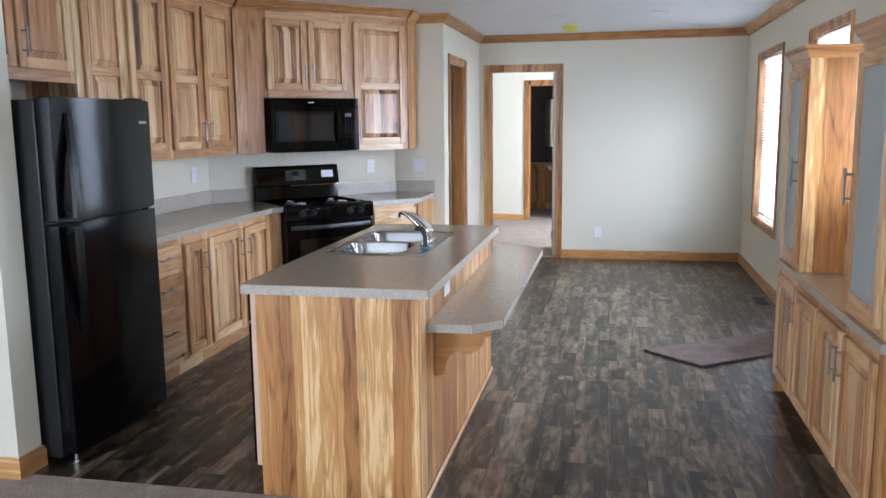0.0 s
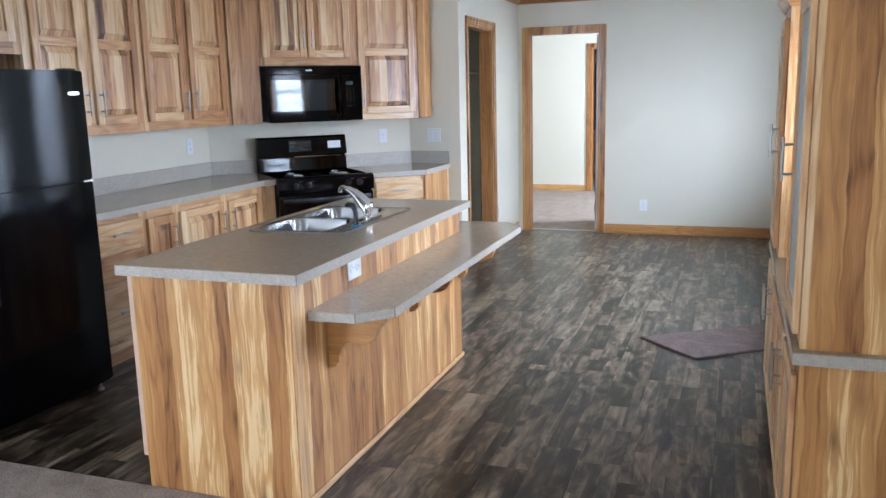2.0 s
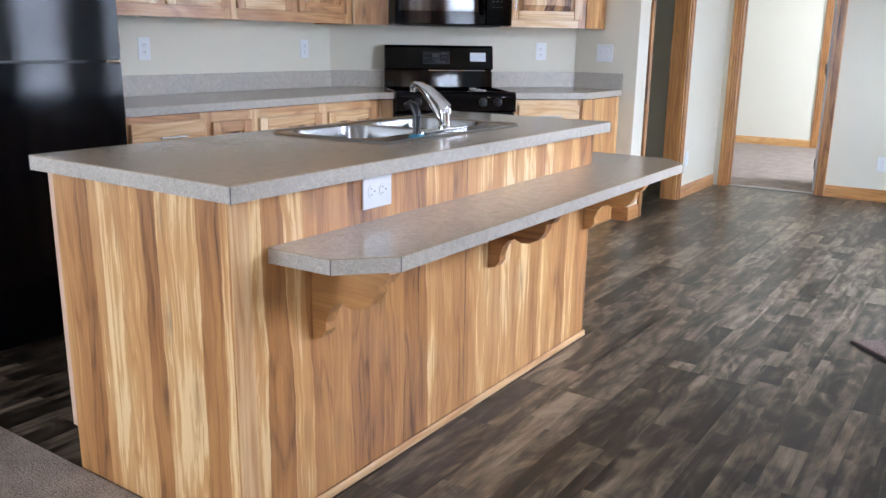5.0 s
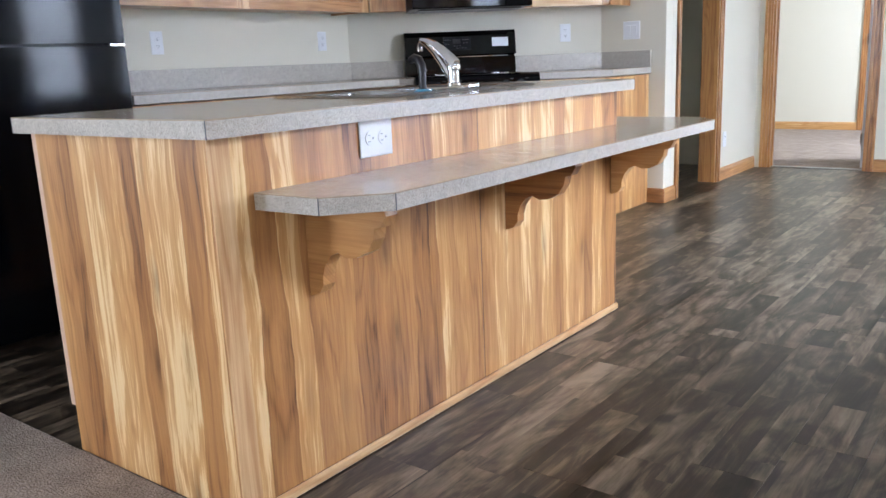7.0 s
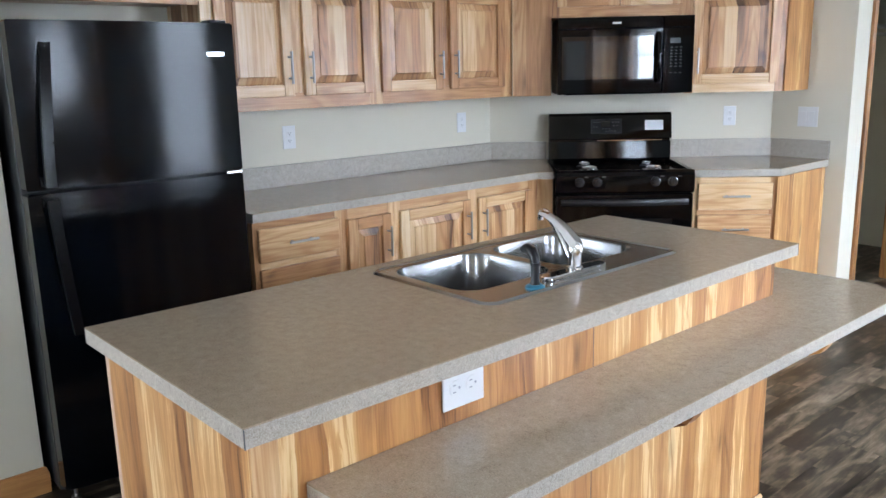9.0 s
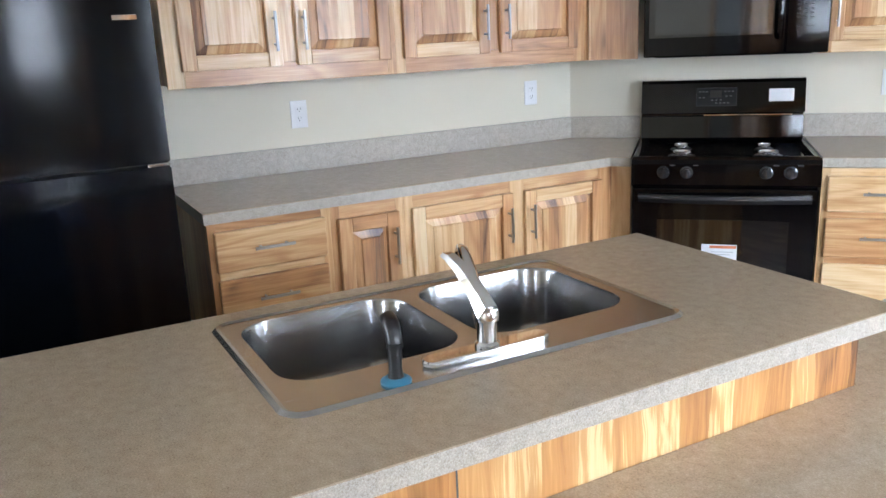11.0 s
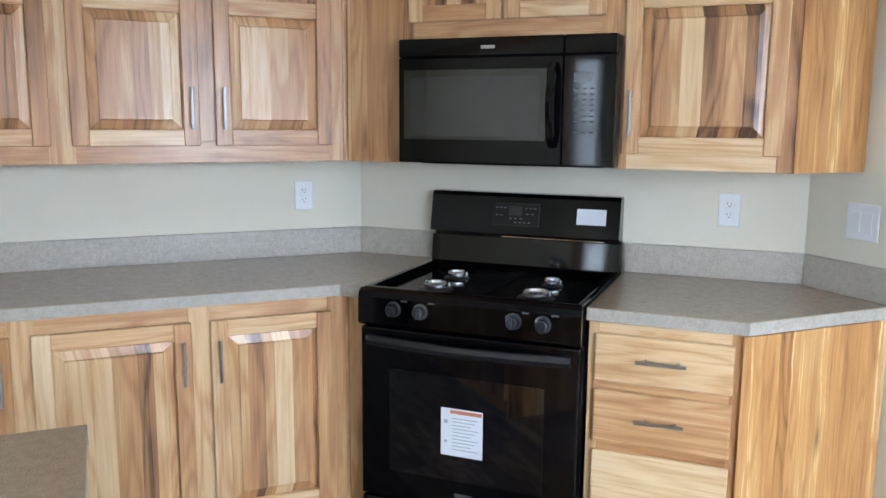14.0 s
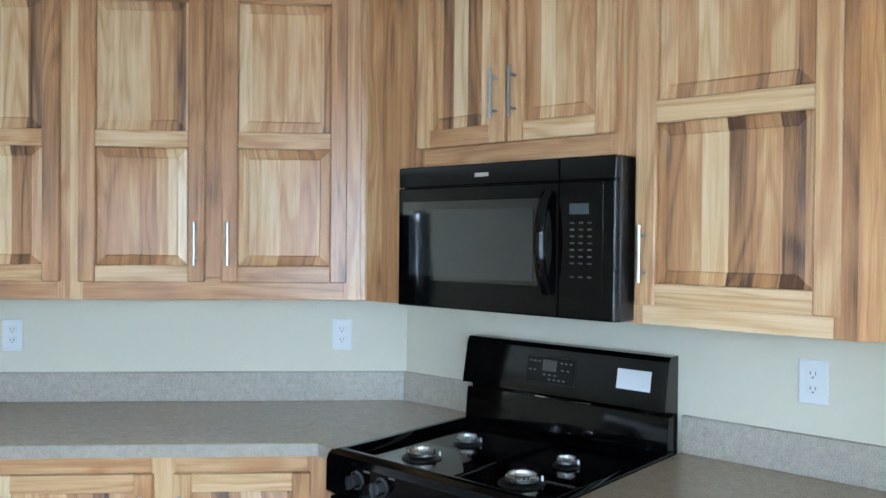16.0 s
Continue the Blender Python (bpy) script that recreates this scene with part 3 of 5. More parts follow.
def counters():
    fx = -2.37
    t = thing("countertop", pose(0, 0, 0), "speckled taupe laminate countertop beside the refrigerator with low splash", "countertop")
    front = (fx, 4.49), (fx, 6.26)
    cx = X_LEFT + 0.002
    corner = (cx, cx + DIAG - 0.004)
    slab(t, [(cx, 4.49), front[0], (fx, 6.262), D2(S0 - 0.004, 0.67), D2(S0 - 0.004, 0.003), corner], KC - 0.04, KC)
    part("splash", prism(bmesh.new(), [(cx, 4.49), (cx + 0.02, 4.49), (cx + 0.02, corner[1] - 0.010), (cx, corner[1] - 0.002)], KC + 0.0005, KC + 0.109, 0.001), M_TOPEDGE, t, "pale speckled laminate splash")
    part("splash", prism(bmesh.new(), [(cx + 0.001, corner[1] - 0.001), (cx + 0.021, corner[1] - 0.0095), D2(S0 - 0.006, 0.022), D2(S0 - 0.006, 0.003)], KC + 0.0005, KC + 0.109, 0.001), M_TOPEDGE, t, "pale speckled laminate splash")
    t = thing("countertop", pose(0, 0, 0), "speckled taupe laminate corner countertop beside the cooker with a low splash", "countertop")
    xe, yb = -1.428, Y_BACK - 0.002
    slab(t, [D2(S1 + 0.004, 0.003), D2(S1 + 0.004, 0.67), (xe, xe + DIAG - 0.675 / R2), (xe, yb), (yb - DIAG + 0.004, yb)], KC - 0.04, KC)
    k = yb - DIAG
    part("splash", prism(bmesh.new(), [D2(S1 + 0.006, 0.003), D2(S1 + 0.006, 0.022), (k + 0.020, yb - 0.0085), (k + 0.006, yb - 0.001)], KC + 0.0005, KC + 0.109, 0.001), M_TOPEDGE, t, "pale speckled laminate splash")
    part("splash", prism(bmesh.new(), [(k + 0.008, yb), (k + 0.022, yb - 0.02), (xe, yb - 0.02), (xe, yb)], KC + 0.0005, KC + 0.109, 0.001), M_TOPEDGE, t, "speckled laminate splash")


def fridge():
    f = thing("refrigerator", pose(-2.955, 3.60, 0, 0, 0, 90), "tall glossy black top-freezer refrigerator beside the end wall", "refrigerator")
    w, H = 0.783, 1.683
    # local: x along +y of the room, y towards the wall
    part("cabinet_body", B(0, w, -0.66, -0.01, 0.03, H - 0.01, 0.006, 2), M_SIDE, f)
    for name, z0, z1 in (("freezer_door", 1.134, H), ("fridge_door", 0.055, 1.122)):
        bm = bmesh.new()
        n = 12
        pts = [(0.0, -0.672)] + [(w * i / n, -0.735 - 0.020 * math.sin(math.pi * i / n) ** 0.8) for i in range(n + 1)] + [(w, -0.672)]
        prism(bm, pts, z0, z1, 0.006)
        d = part(name, bm, M_FRIDGE, f, smooth=True)
        hz = (z0 + 0.015, z1 - 0.07) if name == "freezer_door" else (z1 - 0.50, z1 - 0.015)
        a, b = (hz if name == "freezer_door" else (hz[1], hz[0]))
        hb = bmesh.new()
        k = 10
        rings = []
        for i in range(k + 1):
            u = i / k
            z, y = a + (b - a) * u, -0.800 + 0.045 * u ** 2
            x = 0.045 + 0.045 * u ** 1.5
            rings.append([hb.verts.new(p) for p in ((x, y, z), (x + 0.034, y, z), (x + 0.034, y + 0.020, z), (x, y + 0.020, z))])
        for p, q in zip(rings, rings[1:]):
            for e in range(4):
                hb.faces.new((p[e], p[(e + 1) % 4], q[(e + 1) % 4], q[e]))
        hb.faces.new(rings[-1])
        end = a + (0.03 if b > a else -0.03)
        foot = [hb.verts.new(p) for p in ((0.045, -0.74, a), (0.079, -0.74, a), (0.079, -0.74, end), (0.045, -0.74, end))]
        p = rings[0]
        hb.faces.new(foot)
        for e in range(4):
            hb.faces.new((p[e], p[(e + 1) % 4], foot[(e + 1) % 4], foot[e]))
        part("handle", hb, M_BLACK2, d)
    part("badge", B(w - 0.115, w - 0.045, -0.7455, -0.742, H - 0.12, H - 0.105, 0.001), M_CHROME, f, "plain silver badge")
    part("hinge", B(w - 0.07, w - 0.004, -0.745, -0.70, 1.1225, 1.1335, 0.002), M_CHROME, f, "bright metal middle hinge")
    part("hinge_cover", B(w - 0.08, w - 0.01, -0.71, -0.64, H - 0.008, H + 0.012, 0.004), M_BLACK2, f)
    for x in (0.04, w - 0.06):
        part("foot", lathe(bmesh.new(), [(0.018, 0), (0.018, 0.012), (0.008, 0.014), (0.008, 0.05)], (x, -0.70, 0.0), 12), M_NICKEL, f)
        part("foot", lathe(bmesh.new(), [(0.018, 0), (0.018, 0.012), (0.008, 0.014), (0.008, 0.05)], (x, -0.08, 0.0), 12), M_NICKEL, f)


def microwave():
    m = thing("microwave", on_diag(S0 + 0.029), "glossy black over-range microwave oven under the wall cabinet", "microwave")
    w, z0, z1 = 0.756, 1.333, 1.757
    part("case", B(0, w, -0.4270, -0.004, z0, z1, 0.003), M_BLACK2, m)
    for a, b in ((0.001, 0.5855), (0.5875, w - 0.001)):
        part("vent_strip", B(a, b, -0.4520, -0.4280, z1 - 0.062, z1 - 0.001, 0.003), M_BLACK, m)
    part("badge", B(0.303, 0.352, -0.4535, -0.4515, z1 - 0.039, z1 - 0.028), M_NICKEL, m, "plain silver badge")
    dx = 0.585
    d = part("door", B(0.001, dx, -0.4540, -0.4280, z0 + 0.002, z1 - 0.064, 0.004), M_BLACK, m)
    part("window", B(0.022, dx - 0.052, -0.4565, -0.4545, z0 + 0.082, z1 - 0.105, 0.001), M_GLASSBLACK, d)
    part("window_mesh", B(0.050, dx - 0.075, -0.4580, -0.4567, z0 + 0.095, z1 - 0.130, 0.0005), M_SCREEN, d, "dark grey screened window")
    hb = bmesh.new()
    n = 12
    zA, zB = z0 + 0.07, z1 - 0.095
    pts = [(dx - 0.028, -0.4560 - 0.042 * math.sin(math.pi * i / n) ** 0.6, zA + (zB - zA) * i / n) for i in range(n + 1)]
    tube(hb, pts, 0.016, 10)
    part("handle", hb, M_BLACK, d, smooth=True)
    p = part("control_panel", B(dx + 0.002, w - 0.001, -0.4540, -0.4280, z0 + 0.002, z1 - 0.064, 0.004), M_BLACK, m)
    part("keypad", B(dx + 0.012, w - 0.035, -0.4555, -0.4535, z0 + 0.06, z1 - 0.070, 0.001), M_BLACK, p)
    part("display", B(dx + 0.038, dx + 0.095, -0.4570, -0.4556, z1 - 0.150, z1 - 0.122), M_LCD, p, "small grey display")
    bm = bmesh.new()
    for r in range(9):
        if r == 7:
            continue
        for c in range(3):
            x, z = dx + 0.040 + c * 0.026, z1 - 0.172 - r * 0.0175
            box(bm, x, x + 0.012, -0.4562, -0.4556, z - 0.002, z + 0.002)
    tagged(part("key_legends", bm, M_LEGEND, p), kind="stuff")
    part("underside_grille", B(0.05, w - 0.05, -0.36, -0.05, z0 - 0.006, z0 - 0.0005, 0.001), M_BLACK2, m)


def cooker():
    r = thing("gas_range", on_diag(S0 + 0.002), "glossy black freestanding gas range with four burners", "range")
    w = 0.756
    part("body", B(0.001, w - 0.001, -0.66, -0.015, 0.03, 0.878, 0.002), M_BLACK2, r)
    # sunk cooktop with a raised rim
    bm = bmesh.new()
    rings = []
    for inset, z in ((0.0, 0.880), (0.0, 0.916), (0.004, 0.925), (0.012, 0.929), (0.026, 0.928), (0.034, 0.920), (0.042, 0.905)):
        rings.append([bm.verts.new(p) for p in ((inset, -0.690 + inset, z), (w - inset, -0.690 + inset, z), (w - inset, -0.050 - inset * 1.5, z), (inset, -0.050 - inset * 1.5, z))])
    for p, q in zip(rings, rings[1:]):
        for e in range(4):
            bm.faces.new((p[e], p[(e + 1) % 4], q[(e + 1) % 4], q[e]))
    bm.faces.new(rings[0])
    bm.faces.new(rings[-1])
    top = part("cooktop", bm, M_BLACK, r, smooth=True)
    part("centre_ridge", B(w / 2 - 0.035, w / 2 + 0.035, -0.645, -0.115, 0.902, 0.914, 0.006, 2), M_BLACK, top)
    for x, y, big in ((0.205, -0.53, 1.15), (0.200, -0.315, 0.9), (0.563, -0.535, 1.2), (0.563, -0.32, 0.75)):
        b = part("burner", lathe(bmesh.new(), [(0.052 * big, 0), (0.050 * big, 0.004), (0.034 * big, 0.006), (0.034 * big, 0.008)], (x, y, 0.9052), 28), M_BLACK2, r)
        cap = bmesh.new()
        lathe(cap, [(0.030 * big, 0.0), (0.036 * big, 0.003), (0.036 * big, 0.012), (0.026 * big, 0.017), (0.024 * big, 0.010), (0.001, 0.010)], (x, y, 0.9135), 28)
        for k in range(20):
            a = 2 * math.pi * k / 20
            cx, cy = x + 0.031 * big * math.cos(a), y + 0.031 * big * math.sin(a)
            box(cap, cx - 0.002, cx + 0.002, cy - 0.002, cy + 0.002, 0.9255, 0.9325)
        part("burner_head", cap, M_ALU, b, "cast aluminium burner head")
        tube(cap2 := bmesh.new(), [(x + 0.03 * big, y + 0.035 * big, 0.906), (x + 0.03 * big, y + 0.035 * big, 0.922)], 0.003, 8)
        part("igniter", cap2, M_WHITE, b, "pale ceramic igniter")
    # control panel with knobs
    cp = bmesh.new()
    prof = [(-0.66, 0.80), (-0.705, 0.803), (-0.716, 0.812), (-0.714, 0.900), (-0.706, 0.918), (-0.692, 0.927), (-0.692, 0.879), (-0.66, 0.879)]
    va = [cp.verts.new((0.0, y, z)) for y, z in prof]
    vb = [cp.verts.new((w, y, z)) for y, z in prof]
    for i in range(len(prof)):
        j = (i + 1) % len(prof)
        cp.faces.new((va[i], va[j], vb[j], vb[i]))
    cp.faces.new(va)
    cp.faces.new(vb)
    panel = part("control_panel", cp, M_BLACK, r)
    for x in (0.132, 0.228, 0.544, 0.638):
        kb = bmesh.new()
        lathe(kb, [(0.027, 0), (0.027, 0.004), (0.021, 0.006), (0.019, 0.030), (0.016, 0.033)], (0, 0, 0), 24)
        box(kb, -0.005, 0.005, -0.019, 0.019, 0.028, 0.040, 0.002)
        bmesh.ops.transform(kb, matrix=pose(x, -0.7150, 0.866, 90), verts=kb.verts)
        part("knob", kb, M_RUBBER2, panel, "glossy dark knob", smooth=False)
        part("knob_mark", B(x + 0.026, x + 0.048, -0.7160, -0.7148, 0.893, 0.898), M_LEGEND, panel)
    # oven door
    d = part("oven_door", B(0.004, w - 0.004, -0.705, -0.662, 0.20, 0.795, 0.006, 2), M_BLACK, r)
    part("oven_window", B(0.11, w - 0.11, -0.7075, -0.7055, 0.30, 0.66, 0.001), M_GLASSBLACK, d)
    hb = bmesh.new()
    rings = []
    for i in range(17):
        u = i / 16
        y, x = -0.722 - 0.03 * math.sin(math.pi * u), 0.03 + (w - 0.06) * u
        rings.append([hb.verts.new(p) for p in ((x, y, 0.737), (x, y - 0.004, 0.753), (x, y, 0.770), (x, y + 0.016, 0.770), (x, y + 0.016, 0.737))])
    for p, q in zip(rings, rings[1:]):
        for e in range(5):
            hb.faces.new((p[e], p[(e + 1) % 5], q[(e + 1) % 5], q[e]))
    hb.faces.new(rings[0])
    hb.faces.new(rings[-1])
    box(hb, 0.03, 0.06, -0.724, -0.704, 0.739, 0.768, 0.002)
    box(hb, w - 0.06, w - 0.03, -0.724, -0.704, 0.739, 0.768, 0.002)
    part("handle", hb, M_MATT, d)
    part("door_badge", B(w / 2 - 0.03, w / 2 + 0.03, -0.7068, -0.7052, 0.245, 0.257), M_LEGEND, d)
    st = part("instruction_sheet", B(0.300, 0.445, -0.7092, -0.7080, 0.390, 0.552), M_PAPER, d, "white instruction sheet taped to the oven door")
    part("sheet_heading", B(0.333, 0.442, -0.7098, -0.7093, 0.535, 0.547), M_ORANGE, st, "orange heading bar")
    bm = bmesh.new()
    for k in range(10):
        box(bm, 0.340, 0.430 - 0.012 * (k % 3), -0.7098, -0.7093, 0.518 - k * 0.0118, 0.5205 - k * 0.0118)
    box(bm, 0.311, 0.324, -0.7098, -0.7093, 0.500, 0.513)
    box(bm, 0.313, 0.322, -0.7098, -0.7093, 0.435, 0.443)
    tagged(part("sheet_text", bm, M_INK, st, "grey lines of print"), kind="stuff")
    dr = part("bottom_drawer", B(0.004, w - 0.004, -0.702, -0.662, 0.045, 0.192, 0.006, 2), M_BLACK, r)
    part("drawer_pull", B(0.28, w - 0.28, -0.716, -0.7025, 0.150, 0.164, 0.004), M_BLACK2, dr)
    # upstand
    bg = bmesh.new()
    prof = [(-0.02, 0.905), (-0.095, 0.905), (-0.0875, 0.925), (-0.0765, 1.03), (-0.050, 1.03), (-0.050, 1.04), (-0.105, 1.05), (-0.078, 1.190), (-0.068, 1.205), (-0.02, 1.205)]
    va = [bg.verts.new((0.004, y, z)) for y, z in prof]
    vb = [bg.verts.new((w - 0.004, y, z)) for y, z in prof]
    for i in range(len(prof)):
        j = (i + 1) % len(prof)
        bg.faces.new((va[i], va[j], vb[j], vb[i]))
    bg.faces.new(va)
    bg.faces.new(vb)
    g = part("backguard", bg, M_GUARD, r)

    def on_guard(name, x0, x1, z0, z1, mat, lift=0.001, label=""):
        bm = bmesh.new()
        y = lambda z: -0.105 + (z - 1.05) * (0.027 / 0.14) - lift
        q = [bm.verts.new(p) for p in ((x0, y(z0), z0), (x1, y(z0), z0), (x1, y(z1), z1), (x0, y(z1), z1), (x0, y(z0) + 0.0008, z0), (x1, y(z0) + 0.0008, z0), (x1, y(z1) + 0.0008, z1), (x0, y(z1) + 0.0008, z1))]
        for fc in ((0, 1, 2, 3), (4, 5, 6, 7), (0, 1, 5, 4), (1, 2, 6, 5), (2, 3, 7, 6), (3, 0, 4, 7)):
            bm.faces.new([q[m] for m in fc])
        return part(name, bm, mat, g, label)
    # chrome strip in place of the highlight on the upstand's lip
    part("lip_glint", B(0.30, w - 0.06, -0.0985, -0.072, 1.036, 1.0415, 0.001), M_CHROME, g, "bright strip standing in for the reflection along the lip")
    on_guard("clock_frame", 0.262, 0.448, 1.082, 1.168, M_RUBBER, 0.0014)
    on_guard("clock_panel", 0.265, 0.445, 1.085, 1.165, M_BLACK2, 0.0024)
    on_guard("clock_display", 0.325, 0.378, 1.122, 1.156, M_GLASSBLACK, 0.0034, "small dark clock display")
    for x0, z, n, step in ((0.274, 1.148, 3, 0.016), (0.274, 1.120, 2, 0.018), (0.390, 1.148, 3, 0.017), (0.396, 1.126, 2, 0.020), (0.330, 1.108, 3, 0.020), (0.350, 1.094, 4, 0.018)):
        for k in range(n):
            on_guard("clock_key", x0 + step * k, x0 + step * k + 0.009, z, z + 0.0045, M_KEY, 0.0036)
    on_guard("paper_label", w - 0.165, w - 0.055, 1.100, 1.158, M_PAPER, 0.0016, "small white paper label")
    for x in (0.05, w - 0.05):
        part("foot", lathe(bmesh.new(), [(0.018, 0), (0.018, 0.03)], (x, -0.62, 0), 10), M_RUBBER, r)
        part("foot", lathe(bmesh.new(), [(0.018, 0), (0.018, 0.03)], (x, -0.10, 0), 10), M_RUBBER, r)


M_KEY = plain("key_legend", (0.11, 0.11, 0.11), 0.5)
M_RUBBER2 = plain("knob_plastic", (0.03, 0.032, 0.036), 0.15, coat=0.5)

IX0, IX1, IY0, IY1 = -1.25, -0.556, 3.484, 5.40


def island():
    u = thing("kitchen_island", pose(0, 0, 0), "kitchen island faced with boldly figured hickory veneer", "kitchen island")
    carcass(u, [(IX0 + 0.02, IY0 + 0.62), (IX1 - 0.01, IY0 + 0.62), (IX1 - 0.01, IY1 - 0.01), (IX0 + 0.02, IY1 - 0.01)], 0.10, 0.55)
    bm = B(IX1 - 0.010, IX1, IY0 + 0.0005, 4.453, 0.024, 0.873)
    part("side_panel", bm, M_PANEL, u)
    part("side_panel", B(IX1 - 0.010, IX1, 4.457, IY1, 0.024, 0.873), M_PANEL, u)
    part("seam_strip", B(IX1 - 0.012, IX1 - 0.001, 4.4525, 4.4575, 0.024, 0.873), M_SLOT, u)
    part("end_panel", B(IX0 - 0.0, IX1 - 0.0105, IY0, IY0 + 0.010, 0.0, 0.873), M_PANEL, u)
    part("end_panel", B(IX0 + 0.02, IX1 - 0.0105, IY1 - 0.010, IY1, 0.0, 0.873), M_PANEL, u)
    part("corner_post", B(IX1 - 0.002, IX1 + 0.0015, IY0 - 0.001, IY0 + 0.055, 0.0, 0.873, 0.0005), M_VF, u)
    part("panel_edge", B(IX0 - 0.022, IX0 - 0.0005, IY0, IY0 + 0.018, 0.13, 0.873, 0.001), M_EDGE, u, "pale raw edge of the end panel")
    part("base_moulding", B(IX1 + 0.001, IX1 + 0.014, IY0 + 0.0, IY1, 0.0, 0.027, 0.005), M_BASEM, u)
    # kitchen side: sink doors and drawer
    part("sink_front", B(IX0, IX0 + 0.018, IY0 + 0.625, IY1, 0.10, 0.873), M_V, u)
    part("toe_kick", B(IX0 + 0.05, IX0 + 0.065, IY0 + 0.02, IY1, 0.0, 0.10), M_H, u)


def dishwasher():
    d = thing("dishwasher", pose(IX0, IY0 + 0.62, 0, 0, 0, -90), "black dishwasher built into the kitchen side of the island", "dishwasher")
    part("tub", B(0.003, 0.598, 0.03, 0.58, 0.10, 0.86), M_BLACK2, d)
    part("door", B(0.003, 0.598, -0.045, 0.028, 0.13, 0.74, 0.006), M_BLACK, d)
    part("control_strip", B(0.003, 0.598, -0.045, 0.028, 0.745, 0.865, 0.006), M_BLACK, d)
    part("kick_plate", B(0.003, 0.598, 0.05, 0.07, 0.0, 0.125), M_BLACK2, d)


ITOP = [(-1.299, 3.453), (-0.513, 3.453), (-0.513, 5.468), (-1.299, 5.468)]
SINK = (-1.226, -0.726, 4.252, 5.092)


def island_top():
    t = thing("island_countertop", pose(0, 0, 0), "speckled taupe laminate island countertop with a sink cut-out", "countertop")
    (x0, y0), _, (x1, y1), _ = ITOP
    sx0, sx1, sy0, sy1 = SINK[0] + 0.015, SINK[1] - 0.015, SINK[2] + 0.015, SINK[3] - 0.015
    for name, z0, z1, mat, lab in (("worktop", CT - 0.003, CT, M_TOP, ""), ("edge_band", CT - 0.04, CT - 0.0032, M_TOPEDGE, "pale speckled laminate edge")):
        bm = bmesh.new()
        o = [(x0, y0), (x1, y0), (x1, y1), (x0, y1)]
        i = [(sx0, sy0), (sx1, sy0), (sx1, sy1), (sx0, sy1)]
        V = [[bm.verts.new((x, y, z)) for x, y in ring] for z in (z0, z1) for ring in (o, i)]
        for k in range(4):
            j = (k + 1) % 4
            bm.faces.new((V[0][k], V[0][j], V[1][j], V[1][k]))
            bm.faces.new((V[2][k], V[2][j], V[3][j], V[3][k]))
            bm.faces.new((V[0][k], V[0][j], V[2][j], V[2][k]))
            bm.faces.new((V[1][k], V[1][j], V[3][j], V[3][k]))
        part(name, bm, mat, t, lab)
    joints(t, ITOP, CT - 0.04, CT)


def bar_top():
    t = thing("breakfast_bar", pose(0, 0, 0), "lower speckled laminate breakfast bar with clipped corners round the island", "counter")
    z1 = 0.747
    e = IX1 + 0.003
    pts = [(e, 3.592), (-0.365, 3.60), (-0.256, 3.718), (-0.256, 5.64), (-0.36, 5.755), (-1.112, 5.755), (-1.168, 5.695), (-1.168, IY1 + 0.004), (e, IY1 + 0.004)]
    slab(t, pts, z1 - 0.038, z1, seams=pts[1:6])
    for y in (3.755, 4.61, 5.365):
        # scrolled bracket
        b = bmesh.new()
        prof = [(0, 0), (0.245, 0), (0.25, -0.02), (0.235, -0.045), (0.215, -0.05), (0.21, -0.075), (0.19, -0.105), (0.155, -0.122), (0.125, -0.125), (0.10, -0.115), (0.075, -0.125), (0.055, -0.15), (0.045, -0.18), (0.045, -0.20), (0.03, -0.22), (0.0, -0.23)]
        zt = z1 - 0.0385
        va = [b.verts.new((e + x, y - 0.02, zt + z)) for x, z in prof]
        vb = [b.verts.new((e + x, y + 0.02, zt + z)) for x, z in prof]
        for i in range(len(prof)):
            j = (i + 1) % len(prof)
            b.faces.new((va[i], va[j], vb[j], vb[i]))
        b.faces.new(va)
        b.faces.new(vb)
        part("bracket", b, M_BRACKET, t, "scroll-cut wooden bracket under the bar")


